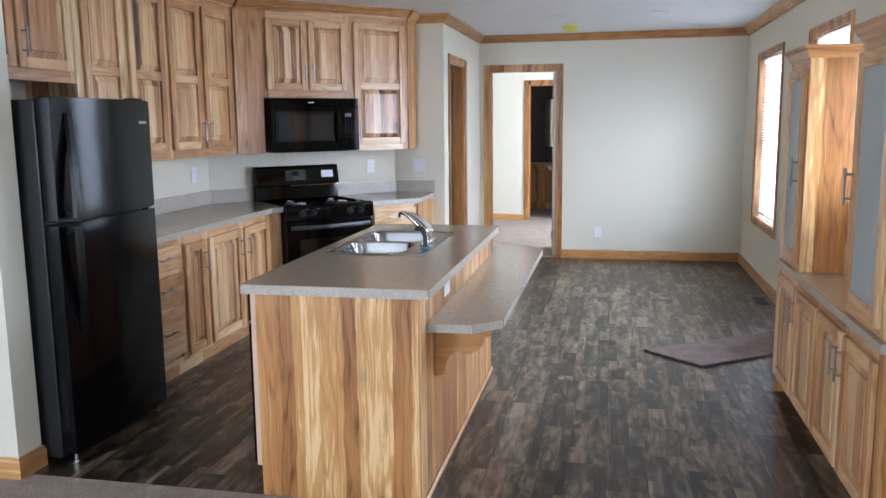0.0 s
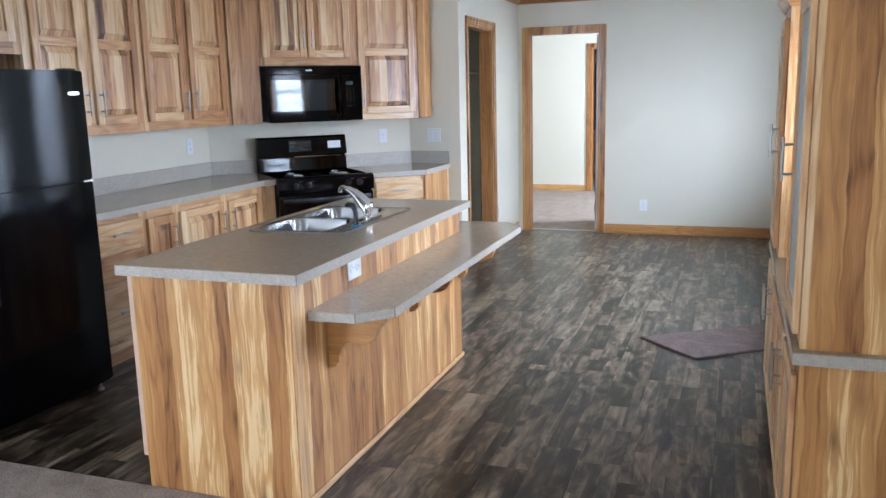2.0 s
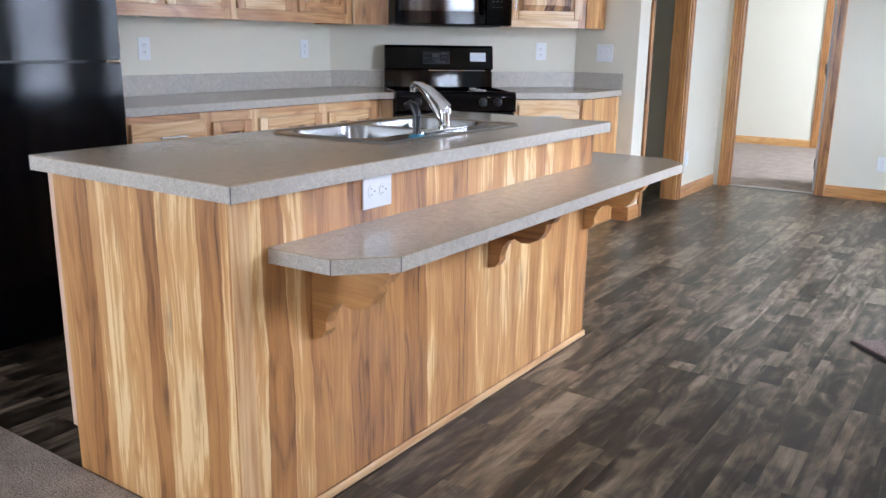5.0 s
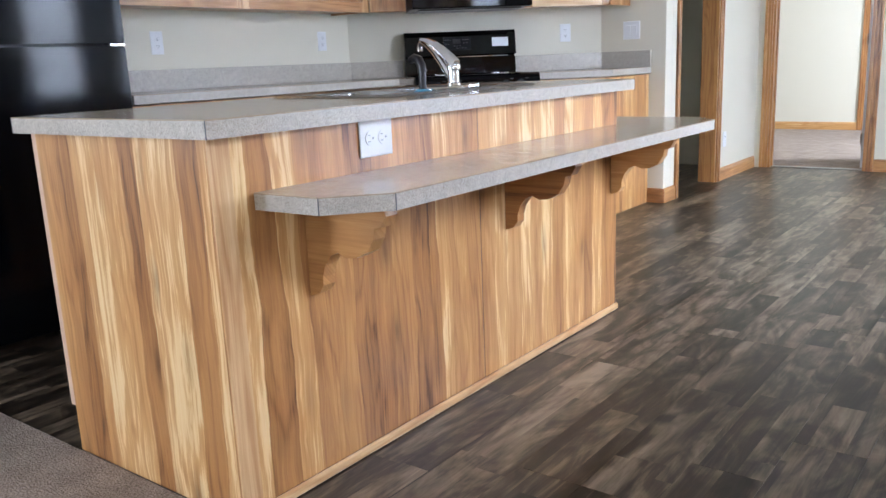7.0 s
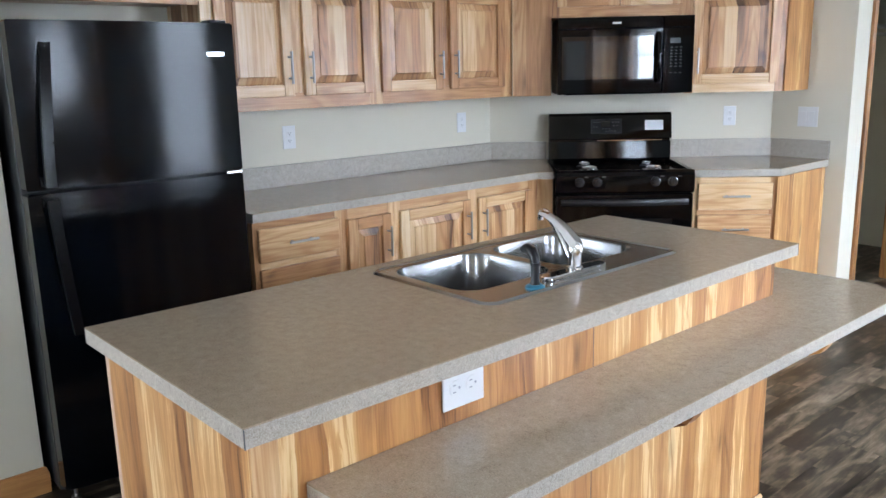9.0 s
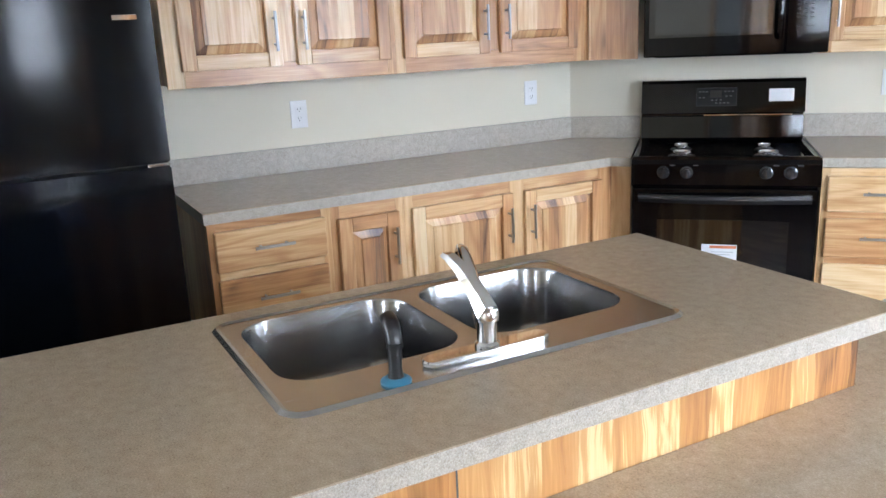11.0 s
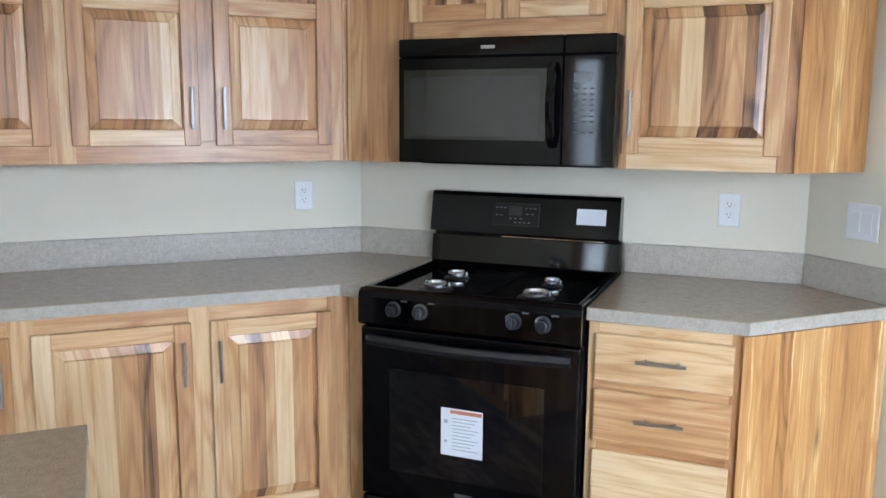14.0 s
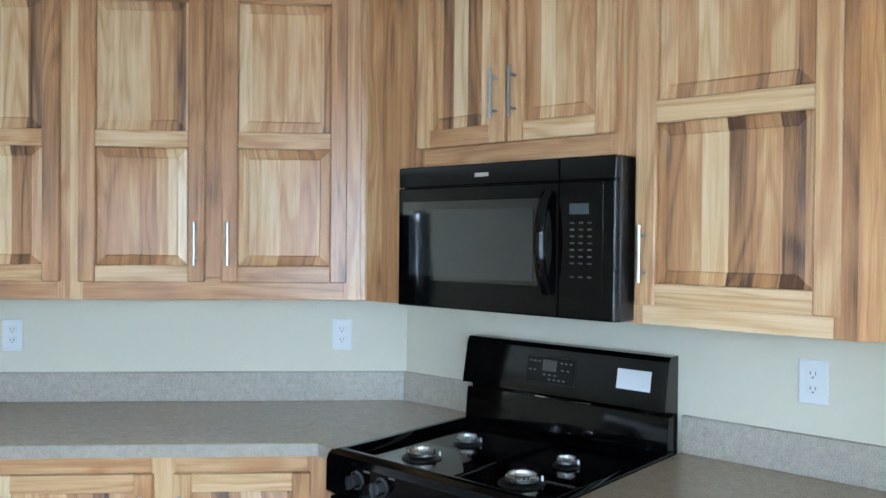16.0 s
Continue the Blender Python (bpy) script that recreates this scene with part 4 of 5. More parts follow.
def outlet(m, label="white duplex electrical outlet", name="outlet", gangs=1, horizontal=False, switch=False, slots=True):
    o = thing(name, m, label, "electrical outlet" if not switch else "light switch")
    w, h = (0.075 + 0.046 * (gangs - 1), 0.118)
    if horizontal:
        w, h = 0.122, 0.094
    part("plate", B(-w / 2, w / 2, -0.006, -0.0005, -h / 2, h / 2, 0.002), M_WHITE, o)
    if switch:
        for g in range(gangs):
            cx = (g - (gangs - 1) / 2) * 0.046
            part("rocker", B(cx - 0.0165, cx + 0.0165, -0.0095, -0.0062, -0.033, 0.033, 0.0015), M_WHITE, o)
    elif horizontal:
        for cx in (-0.024, 0.024):
            for cz in (0.0,):
                r = part("receptacle", lathe(bmesh.new(), [(0.019, 0), (0.019, 0.0018)], (0, 0, 0), 18), M_WHITE, o)
                r.matrix_local = pose(cx, -0.0062, cz, 90)
                s = bmesh.new()
                for dz in (-0.008, 0.008):
                    box(s, cx - 0.010, cx - 0.002, -0.0090, -0.0081, dz - 0.0012, dz + 0.0012)
                tube(s, [(cx + 0.008, -0.0090, 0), (cx + 0.008, -0.0081, 0)], 0.003, 8)
                part("slots", s, M_INK, o)
    else:
        for cz in (-0.0195, 0.0195):
            r = part("receptacle", B(-0.0165, 0.0165, -0.0085, -0.0062, cz - 0.014, cz + 0.014, 0.001), M_WHITE, o)
            s = bmesh.new()
            for dx in (-0.0065, 0.0065):
                box(s, dx - 0.001, dx + 0.001, -0.0092, -0.0086, cz - 0.001, cz + 0.008)
            tube(s, [(0, -0.0092, cz - 0.007), (0, -0.0086, cz - 0.007)], 0.0024, 8)
            part("slots", s, M_SLOT, o)
    return o


def sink():
    s = thing("sink", pose(0, 0, 0), "stainless steel double-bowl drop-in sink in the island", "sink")
    x0, x1, y0, y1 = SINK
    z = CT + 0.0005
    bowls = [(x0 + 0.03, x1 - 0.115, y0 + 0.035, (y0 + y1) / 2 - 0.018), (x0 + 0.03, x1 - 0.115, (y0 + y1) / 2 + 0.018, y1 - 0.035)]

    def rr(x0, x1, y0, y1, r, n=6):
        pts = []
        for cx, cy, a0 in ((x1 - r, y0 + r, -90), (x1 - r, y1 - r, 0), (x0 + r, y1 - r, 90), (x0 + r, y0 + r, 180)):
            for k in range(n + 1):
                a = radians(a0 + 90 * k / n)
                pts.append((cx + r * math.cos(a), cy + r * math.sin(a)))
        return pts
    # rim: strips between the outline and each bowl half
    bm = bmesh.new()
    mid = (y0 + y1) / 2
    for (bx0, bx1, by0, by1), (oy0, oy1) in zip(bowls, ((y0, mid), (mid, y1))):
        inner = rr(bx0, bx1, by0, by1, 0.075)
        low = oy0 == y0
        ox0, ox1 = x0, x1
        outer = []
        for k, (px, py) in enumerate(inner):
            q = k // 7
            cx, cy = [(ox1, oy0), (ox1, oy1), (ox0, oy1), (ox0, oy0)][q]
            a, e = radians((-90, 0, 90, 180)[q] + 15 * (k % 7)), 0.0 if cy == mid else 0.035
            sx, sy = (-1 if cx == ox1 else 1), (1 if cy == oy0 else -1)
            outer.append((round(cx + e * (sx + math.cos(a)), 5), round(cy + e * (sy + math.sin(a)), 5)))
        vi = [bm.verts.new((px, py, z + 0.003)) for px, py in inner]
        vo = {c: bm.verts.new((c[0], c[1], z + 0.003)) for c in set(outer)}
        n = len(inner)
        for k in range(n):
            a, b = outer[k], outer[(k + 1) % n]
            if a == b:
                bm.faces.new((vi[k], vi[(k + 1) % n], vo[a]))
            else:
                bm.faces.new((vi[k], vi[(k + 1) % n], vo[b], vo[a]))
    part("deck", bm, M_STEEL, s)
    rim = bmesh.new()
    o, i = rr(x0 - 0.008, x1 + 0.008, y0 - 0.008, y1 + 0.008, 0.045), rr(x0 + 0.008, x1 - 0.008, y0 + 0.008, y1 - 0.008, 0.030)
    m = rr(x0, x1, y0, y1, 0.037)
    R = [[rim.verts.new((px, py, zz)) for px, py in ring] for ring, zz in ((o, z), (m, z + 0.0065), (i, z + 0.0035))]
    for a, b in zip(R, R[1:]):
        for k in range(len(a)):
            rim.faces.new((a[k], a[(k + 1) % len(a)], b[(k + 1) % len(a)], b[k]))
    part("rim", rim, M_STEEL, s, smooth=True)
    for bx0, bx1, by0, by1 in bowls:
        b = bmesh.new()
        rings = []
        for inset, dz, r in ((0.0, 0.003, 0.075), (0.003, -0.004, 0.073), (0.008, -0.125, 0.070), (0.013, -0.148, 0.066), (0.026, -0.164, 0.058), (0.055, -0.172, 0.04)):
            rings.append([b.verts.new((px, py, z + dz)) for px, py in rr(bx0 + inset, bx1 - inset, by0 + inset, by1 - inset, r)])
        for p, q in zip(rings, rings[1:]):
            for k in range(len(p)):
                b.faces.new((p[k], p[(k + 1) % len(p)], q[(k + 1) % len(p)], q[k]))
        b.faces.new(rings[-1])
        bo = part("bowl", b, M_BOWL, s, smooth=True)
        cx, cy = (bx0 + bx1) / 2, (by0 + by1) / 2
        part("drain", lathe(bmesh.new(), [(0.045, 0), (0.042, 0.003), (0.030, 0.001), (0.001, 0.001)], (cx, cy, z - 0.171), 24), M_CHROME, bo)


def faucet():
    f = thing("faucet", pose(-0.782, 4.652, CT + 0.004), "chrome single-lever kitchen faucet on the sink deck", "faucet")
    bm = bmesh.new()
    pts = [(0.021 * math.cos(a), (0.112 if math.sin(a) > 0 else -0.112) + 0.021 * math.sin(a)) for a in (2 * math.pi * k / 20 + 0.01 for k in range(20))]
    prism(bm, pts, 0, 0.012, 0.003)
    part("base_plate", bm, M_CHROME, f)
    part("body", lathe(bmesh.new(), [(0.024, 0), (0.024, 0.006), (0.019, 0.010), (0.019, 0.048), (0.024, 0.051), (0.024, 0.062), (0.022, 0.068), (0.010, 0.074)], (0, 0, 0.0125), 24), M_CHROME, f, smooth=True)
    # low straight arm, slightly turned, with a dropped nose
    arm = [(0.0, 0.0, 0.030), (-0.018, 0.004, 0.050), (-0.050, 0.012, 0.086), (-0.090, 0.023, 0.122), (-0.125, 0.032, 0.146), (-0.148, 0.038, 0.156), (-0.162, 0.042, 0.155), (-0.170, 0.044, 0.146), (-0.172, 0.0445, 0.128)]
    sb = tube(bmesh.new(), arm, [0.015, 0.0165, 0.0155, 0.0135, 0.0115, 0.0105, 0.010, 0.0098, 0.0098], 14)
    part("spout", sb, M_CHROME, f, smooth=True)
    hb = bmesh.new()
    rings = []
    for u in (0, 0.15, 0.35, 0.6, 0.85, 1.0):
        x, z, h, t = 0.012 - 0.125 * u, 0.078 + 0.086 * math.sin(u * 1.5), 0.021 - 0.008 * u, 0.014 - 0.009 * u
        rings.append([hb.verts.new((x + k * 0.5 * t, -0.002 - 0.016 * u + h * c, z + k * t)) for c, k in ((-1, -0.4), (-0.6, 1), (0.6, 1), (1, -0.4), (0.6, -1), (-0.6, -1))])
    for p, q in zip(rings, rings[1:]):
        for e in range(6):
            hb.faces.new((p[e], p[(e + 1) % 6], q[(e + 1) % 6], q[e]))
    hb.faces.new(rings[0])
    hb.faces.new(rings[-1])
    part("lever", hb, M_CHROME, f, smooth=True)
    s = thing("side_sprayer", pose(-0.755, 4.453, CT + 0.004), "black pull-out side sprayer in a blue-filmed collar", "sprayer")
    part("collar", lathe(bmesh.new(), [(0.027, 0), (0.027, 0.004), (0.018, 0.010)], (0, 0, 0), 20), M_BLUE, s, "pale blue film on the collar")
    sb = bmesh.new()
    tube(sb, [(0, 0, 0.010), (0, 0, 0.022), (0, 0.001, 0.06), (-0.004, 0.002, 0.082), (-0.016, 0.004, 0.098), (-0.034, 0.007, 0.103), (-0.052, 0.010, 0.098)], [0.014, 0.0115, 0.012, 0.0135, 0.0145, 0.014, 0.011], 14)
    part("spray_head", sb, M_RUBBER, s, smooth=True)
    part("thread_ring", tube(bmesh.new(), [(0, 0.001, 0.062), (0, 0.001, 0.070)], 0.0145, 14), M_RUBBER, s, smooth=True)


def hutch():
    y1 = 5.27
    L = y1 - 3.45
    u = thing("low_cabinet", on_right(y1), "long low hickory cabinet with four raised-panel doors along the wall", "cabinet")
    D = 0.425
    zt = 0.743
    carcass(u, [(0, -0.003), (L, -0.003), (L, -D), (0, -D)], 0.09, zt)
    part("toe_kick", B(0, L - 0.003, -D + 0.05, -D + 0.065, 0, 0.09), M_H, u)
    part("end_panel", B(L + 0.0005, L + 0.012, -D - 0.018, -0.003, 0.0, zt), M_PANEL, u, "boldly figured veneer end panel")
    part("end_panel", B(-0.012, -0.0005, -D - 0.018, -0.003, 0.0, zt), M_PANEL, u, "boldly figured veneer end panel")
    w = L / 4
    face_frame(u, [(0, 0.03), (w - 0.02, w + 0.02), (2 * w - 0.02, 2 * w + 0.02), (3 * w - 0.02, 3 * w + 0.02), (L - 0.05, L)], [(0.09, 0.13), (zt - 0.07, zt)], -D - 0.018)
    for i in range(4):
        panel_door(u, i * w + 0.015, (i + 1) * w - (0.015 if i < 3 else 0.04), 0.115, 0.693, -D - 0.0185, "R" if i % 2 == 0 else "L", hz=0.578)
    t = thing("hutch_countertop", on_right(y1), "speckled taupe laminate top on the low wall cabinet", "countertop")
    slab(t, [(-0.02, -0.003), (L + 0.025, -0.003), (L + 0.025, -D - 0.04), (-0.02, -D - 0.04)], zt + 0.001, zt + 0.038)
    zb = zt + 0.0385
    for a, b, hs in ((0.015, 0.46, "R"), (1.325, 1.81, "L")):
        c = thing("display_cabinet", on_right(y1 - a), "tall hickory display cabinet with a frosted glass door and crown", "cabinet", "display cabinets on the low cabinet")
        W, d, zz = b - a, 0.427, 1.853
        part("side_panel", B(0, 0.015, -d, -0.003, zb, zz), M_PANEL, c)
        part("side_panel", B(W - 0.015, W, -d, -0.003, zb, zz), M_PANEL, c)
        part("back_panel", B(0.016, W - 0.016, -0.015, -0.004, zb, zz), M_V, c)
        part("top_panel", B(0.016, W - 0.016, -d, -0.016, zz - 0.016, zz), M_V, c)
        part("bottom_panel", B(0.016, W - 0.016, -d, -0.016, zb, zb + 0.016), M_V, c)
        for z in (1.22, 1.54):
            part("shelf", B(0.017, W - 0.017, -d + 0.04, -0.017, z, z + 0.016), M_H, c)
        face_frame(c, [(0, 0.04), (W - 0.04, W)], [(zb, zb + 0.05), (zz - 0.06, zz)], -d - 0.018)
        panel_door(c, 0.03, W - 0.03, zb + 0.035, zz - 0.05, -d - 0.0185, hs, glass=True, hz=1.29, w=0.06)
        prof = [(0, 0), (0.008, 0), (0.012, 0.013), (0.020, 0.022), (0.028, 0.040), (0.038, 0.046), (0.038, 0.062), (0, 0.062)]
        cb = bmesh.new()
        sweep(cb, (0, -d - 0.018, zz - 0.005), (W, -d - 0.018, zz - 0.005), prof, (0, -1, 0), (-1, 1))
        sweep(cb, (0, -0.003, zz - 0.005), (0, -d - 0.018, zz - 0.005), prof, (-1, 0, 0), (0, 1))
        sweep(cb, (W, -d - 0.018, zz - 0.005), (W, -0.003, zz - 0.005), prof, (1, 0, 0), (-1, 0))
        part("crown", cb, M_CROWN, c, "stepped wooden crown")
        part("crown_lid", B(0, W, -d - 0.018, -0.003, zz + 0.045, zz + 0.055), M_CROWN, c)


# structure -----------------------------------------------------------
def wall_with_holes(name, axis, c0, c1, a0, a1, holes, z1=CEIL, material=None):
    """A wall from a0 to a1 along y ('y') or x ('x'), between c0 and c1 across; holes are (a, b, z0, z1)."""
    bm = bmesh.new()

    def blk(a, b, z0, z2):
        if b - a < 1e-6 or z2 - z0 < 1e-6:
            return
        if axis == "y":
            box(bm, c0, c1, a, b, z0, z2)
        else:
            box(bm, a, b, c0, c1, z0, z2)
    p = a0
    for a, b, z0, z2 in sorted(holes):
        blk(p, a, 0, z1)
        blk(a, b, 0, z0)
        blk(a, b, z2, z1)
        p = b
    blk(p, a1, 0, z1)
    return tagged(part(name, bm, material or M_WALL), "cream painted wall", kind="structure")


CROWN = [(0, 0), (0, -0.080), (0.012, -0.080), (0.016, -0.063), (0.04, -0.045), (0.055, -0.02), (0.068, -0.012), (0.068, 0)]
BASE = [(0, 0), (0.014, 0), (0.014, 0.078), (0.010, 0.086), (0.008, 0.098), (0, 0.10)]


def crown(a, b, out, mitre=(0, 0), mat=None):
    ob = part("crown_trim", sweep(bmesh.new(), (*a, CEIL), (*b, CEIL), CROWN, (*out, 0), mitre), M_CROWN)
    tagged(ob, "hickory crown moulding", kind="structure")


def baseboard(a, b, out, mitre=(0, 0), mat=None):
    ob = part("baseboard", sweep(bmesh.new(), (*a, 0.001), (*b, 0.001), BASE, (*out, 0), mitre), mat)
    tagged(ob, "hickory baseboard", kind="structure")


def casing(bm, x0, x1, z0, z1, w=0.065, t=0.016, sill=False):
    """Flat casing round an opening in the plane y=0, standing out to -y."""
    for a, b, d in ((0.0, 0.24, 0.70), (0.24, 0.30, 0.52), (0.30, 0.62, 0.86), (0.62, 0.68, 0.60), (0.68, 1.0, 1.12)):
        a, b, d = a * w, b * w, -t * d
        low = z0 - b if sill else z0
        box(bm, x0 - b, x0 - a, d, -0.0005, low, z1 + b, 0.0015)
        box(bm, x1 + a, x1 + b, d, -0.0005, low, z1 + b, 0.0015)
        box(bm, x0 - a, x1 + a, d, -0.0005, z1 + a, z1 + b, 0.0015)
        if sill:
            box(bm, x0 - a, x1 + a, d, -0.0005, z0 - b, z0 - a, 0.0015)


def door_frame(name, m, width, height, depth, both=True, jamb=None):
    """A lined door opening; m is the left end of the opening on the near face."""
    f = thing(name, m, "hickory door casing and lining round an opening", "door frame", kind="structure")
    bm = bmesh.new()
    casing(bm, 0, width, 0, height)
    part("casing", bm, M_TRIM if both else jamb or M_TRIM, f)
    bm = bmesh.new()
    box(bm, 0, 0.018, 0.0005, depth, 0.001, height)
    box(bm, width - 0.018, width, 0.0005, depth, 0.001, height)
    box(bm, 0.018, width - 0.018, 0.0005, depth, height - 0.018, height)
    box(bm, 0.018, 0.028, depth * 0.45, depth * 0.6, 0.001, height - 0.018)
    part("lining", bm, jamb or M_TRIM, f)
    if both:
        bm = bmesh.new()
        casing(bm, 0, width, 0, height)
        bmesh.ops.transform(bm, matrix=Matrix.Translation((0, depth + 0.0165 , 0)), verts=bm.verts)
        part("casing", bm, M_TRIM, f)
    return f


def window(i, y0, y1, z0, z1):
    w = 0.065
    a, b, c, d = y0 + w, y1 - w, z0 + w, z1 - w
    f = thing("window_%d" % i, on_right(b), "white blind behind a hickory-cased window", "window", kind="structure")
    W = b - a
    bm = bmesh.new()
    casing(bm, 0, W, c, d, w, sill=True)
    part("window_frame", bm, M_TRIM, f)
    bm = bmesh.new()
    box(bm, 0, 0.012, 0.0005, 0.12, c, d)
    box(bm, W - 0.012, W, 0.0005, 0.12, c, d)
    box(bm, 0.012, W - 0.012, 0.0005, 0.12, d - 0.012, d)
    part("window_lining", bm, M_TRIM, f)
    part("window_sill", B(0.012, W - 0.012, 0.0005, 0.12, c, c + 0.012), M_TRIMX, f)
    bm = bmesh.new()
    mid = (c + d) / 2
    for q in ((0.012, 0.05, c + 0.012, d - 0.012), (W - 0.05, W - 0.012, c + 0.012, d - 0.012), (0.05, W - 0.05, c + 0.012, c + 0.05), (0.05, W - 0.05, d - 0.05, d - 0.012), (0.05, W - 0.05, mid - 0.02, mid + 0.02)):
        box(bm, q[0], q[1], 0.09, 0.118, q[2], q[3], 0.003)
    part("sash", bm, M_WHITE, f, "white vinyl sash")
    for p, q in ((c + 0.05, mid - 0.02), (mid + 0.02, d - 0.05)):
        g = part("pane", B(0.05, W - 0.05, 0.102, 0.106, p, q), M_GLASS, f)
        g.visible_shadow = False
    bl = thing("window_blind", on_right(b), "white horizontal slat blind lowered over the window", "window blind", "window blinds")
    part("headrail", B(0.016, W - 0.016, 0.03, 0.065, d - 0.045, d - 0.014, 0.002), M_BLIND, bl)
    n = int((d - c - 0.08) / 0.026)
    bm = bmesh.new()
    for k in range(n):
        z = d - 0.06 - k * 0.026
        vs = [bm.verts.new(p) for p in ((0.018, 0.036, z - 0.007), (W - 0.018, 0.036, z - 0.007), (W - 0.018, 0.060, z + 0.007), (0.018, 0.060, z + 0.007))]
        bm.faces.new(vs)
        up = [bm.verts.new(v.co + Vector((0, 0, 0.0015))) for v in vs]
        bm.faces.new(up)
        for q in range(4):
            bm.faces.new((vs[q], vs[(q + 1) % 4], up[(q + 1) % 4], up[q]))
    tagged(part("slats", bm, M_BLIND, bl), kind="stuff")
    part("bottom_rail", B(0.018, W - 0.018, 0.036, 0.060, c + 0.014, c + 0.028, 0.002), M_BLIND, bl)


def structure():
    T = 0.12
    holes = [(y0 + 0.065, y1 - 0.065, z0 + 0.065, z1 - 0.065) for y0, y1, z0, z1 in WINDOWS]
    # unseen bedroom opening, added for its fill lamp
    holes += [(11.0, 12.4, 0.62, 2.12)]
    wall_with_holes("wall_east", "y", X_RIGHT, X_RIGHT + T, Y_BEHIND, Y_BED + T, holes)
    wall_with_holes("wall_far", "x", Y_FAR, Y_FAR + T, -3.9, X_RIGHT - 0.001, [(-1.214, -0.445, 0, 2.122)])
    wall_with_holes("wall_pantry", "y", X_PANTRY - T, X_PANTRY, Y_BACK + T + 0.001, Y_FAR - 0.001, [(8.026, 8.812, 0, 2.115)])
    wall_with_holes("wall_back", "x", Y_BACK, Y_BACK + T, -3.9, X_PANTRY, [])
    wall_with_holes("wall_west", "y", X_LEFT - T, X_LEFT, 3.5755, X_LEFT + DIAG + 0.03, [])
    wall_with_holes("wall_stub", "x", 3.425, 3.575, X_LIVING, -2.385, [])
    # the holes in these two walls are unseen, added for the fill lamps
    wall_with_holes("wall_living_west", "y", X_LIVING - T, X_LIVING, Y_BEHIND, 3.424, [(-0.65, 0.65, 0.7, 2.1)])
    wall_with_holes("wall_behind", "x", Y_BEHIND - T, Y_BEHIND - 0.001, X_LIVING - T, X_RIGHT + T, [(-3.65, -2.35, 0.7, 2.1)])
    k = DIAG
    a, b = (X_LEFT - 0.05, X_LEFT - 0.05 + k), (Y_BACK + 0.05 - k, Y_BACK + 0.05)
    tagged(part("wall_diagonal", prism(bmesh.new(), [(X_LEFT, X_LEFT + k), (Y_BACK - k, Y_BACK - 0.001), (Y_BACK - k - 0.085, Y_BACK - 0.001), (X_LEFT, X_LEFT + k + 0.085)], 0, CEIL), M_WALL), "cream painted wall", kind="structure")
    # bedroom and bathroom beyond the door
    wall_with_holes("wall_bedroom_far", "x", Y_BED, Y_BED + T, -3.9, X_RIGHT - 0.001, [(-1.13, -0.40, 0, 2.122)])
    wall_with_holes("wall_bedroom_west", "y", -4.02, -3.901, Y_BACK + T, Y_BED + T, [])
    # bathroom walls: the room's shade is in their colour
    wall_with_holes("wall_bath_far", "x", 15.6, 15.7, -2.0, 1.0, [], material=M_UNLIT)
    wall_with_holes("wall_bath_west", "y", -2.1, -2.0, Y_BED + T + 0.001, 15.7, [], material=M_UNLIT)
    wall_with_holes("wall_bath_east", "y", 1.0, 1.1, Y_BED + T + 0.001, 15.7, [], material=M_UNLIT)
    tagged(part("ceiling", B(X_LIVING - T, X_RIGHT + T, Y_BEHIND - T, 15.7, CEIL + 0.001, CEIL + 0.1), M_CEIL), "white ceiling", kind="structure")
    # floors
    f = tagged(part("floor", B(X_LEFT - 0.7, X_RIGHT - 0.001, Y_SEAM, Y_FAR + 0.06, -0.05, -0.003), M_SUB), "grey-brown wood-look vinyl plank floor", kind="structure")
    tagged(part("carpet", B(X_LIVING, X_RIGHT - 0.001, Y_BEHIND, Y_SEAM - 0.002, -0.05, 0.004), M_CARPET), "taupe carpet", kind="structure")
    tagged(part("carpet", B(-3.9, X_RIGHT - 0.001, Y_FAR + 0.061, 15.6, -0.05, 0.006), M_CARPET), "taupe carpet", kind="structure")
    tagged(part("ground", B(-200, 200, -200, 200, -0.75, -0.7), M_GROUND), "pale gravel ground outside", kind="structure")
    # crown
    g = 0.414
    crown((X_RIGHT, Y_FAR), (X_RIGHT, Y_BEHIND), (-1, 0), (1, 0), M_TRIMY)
    crown((X_PANTRY, Y_FAR), (X_RIGHT, Y_FAR), (0, -1), (1, -1), M_TRIMX)
    crown((X_PANTRY, Y_BACK), (X_PANTRY, Y_FAR), (1, 0), (-1, -1), M_TRIMY)
    crown((-1.585, Y_BACK), (X_PANTRY, Y_BACK), (0, -1), (0, 1), M_TRIMX)
    crown((X_LIVING, 3.425), (-2.385, 3.425), (0, -1), (0, 1), M_TRIMX)
    crown((-2.385, 3.425), (-2.385, 3.575), (1, 0), (-1, 1), M_TRIMY)
    fx = X_LEFT + 0.33
    crown((fx, 3.58), (fx, 6.40), (1, 0), (0, -g), M_TRIMY)
    A, Bq = D2(2.633, 0.355), D2(4.145, 0.355)
    crown(A, Bq, (R2, -R2), (g, g), M_TRIMX)
    crown((-1.587, 7.475), (-1.587, Y_BACK), (1, 0), (-g, -1), M_TRIMY)
    # baseboards
    baseboard((-0.379, Y_FAR), (X_RIGHT, Y_FAR), (0, -1), (0, -1), M_TRIMX)
    baseboard((X_RIGHT, Y_FAR), (X_RIGHT, 5.29), (-1, 0), (1, 0), M_TRIMY)
    baseboard((X_RIGHT, 3.42), (X_RIGHT, Y_BEHIND), (-1, 0), (0, 0), M_TRIMY)
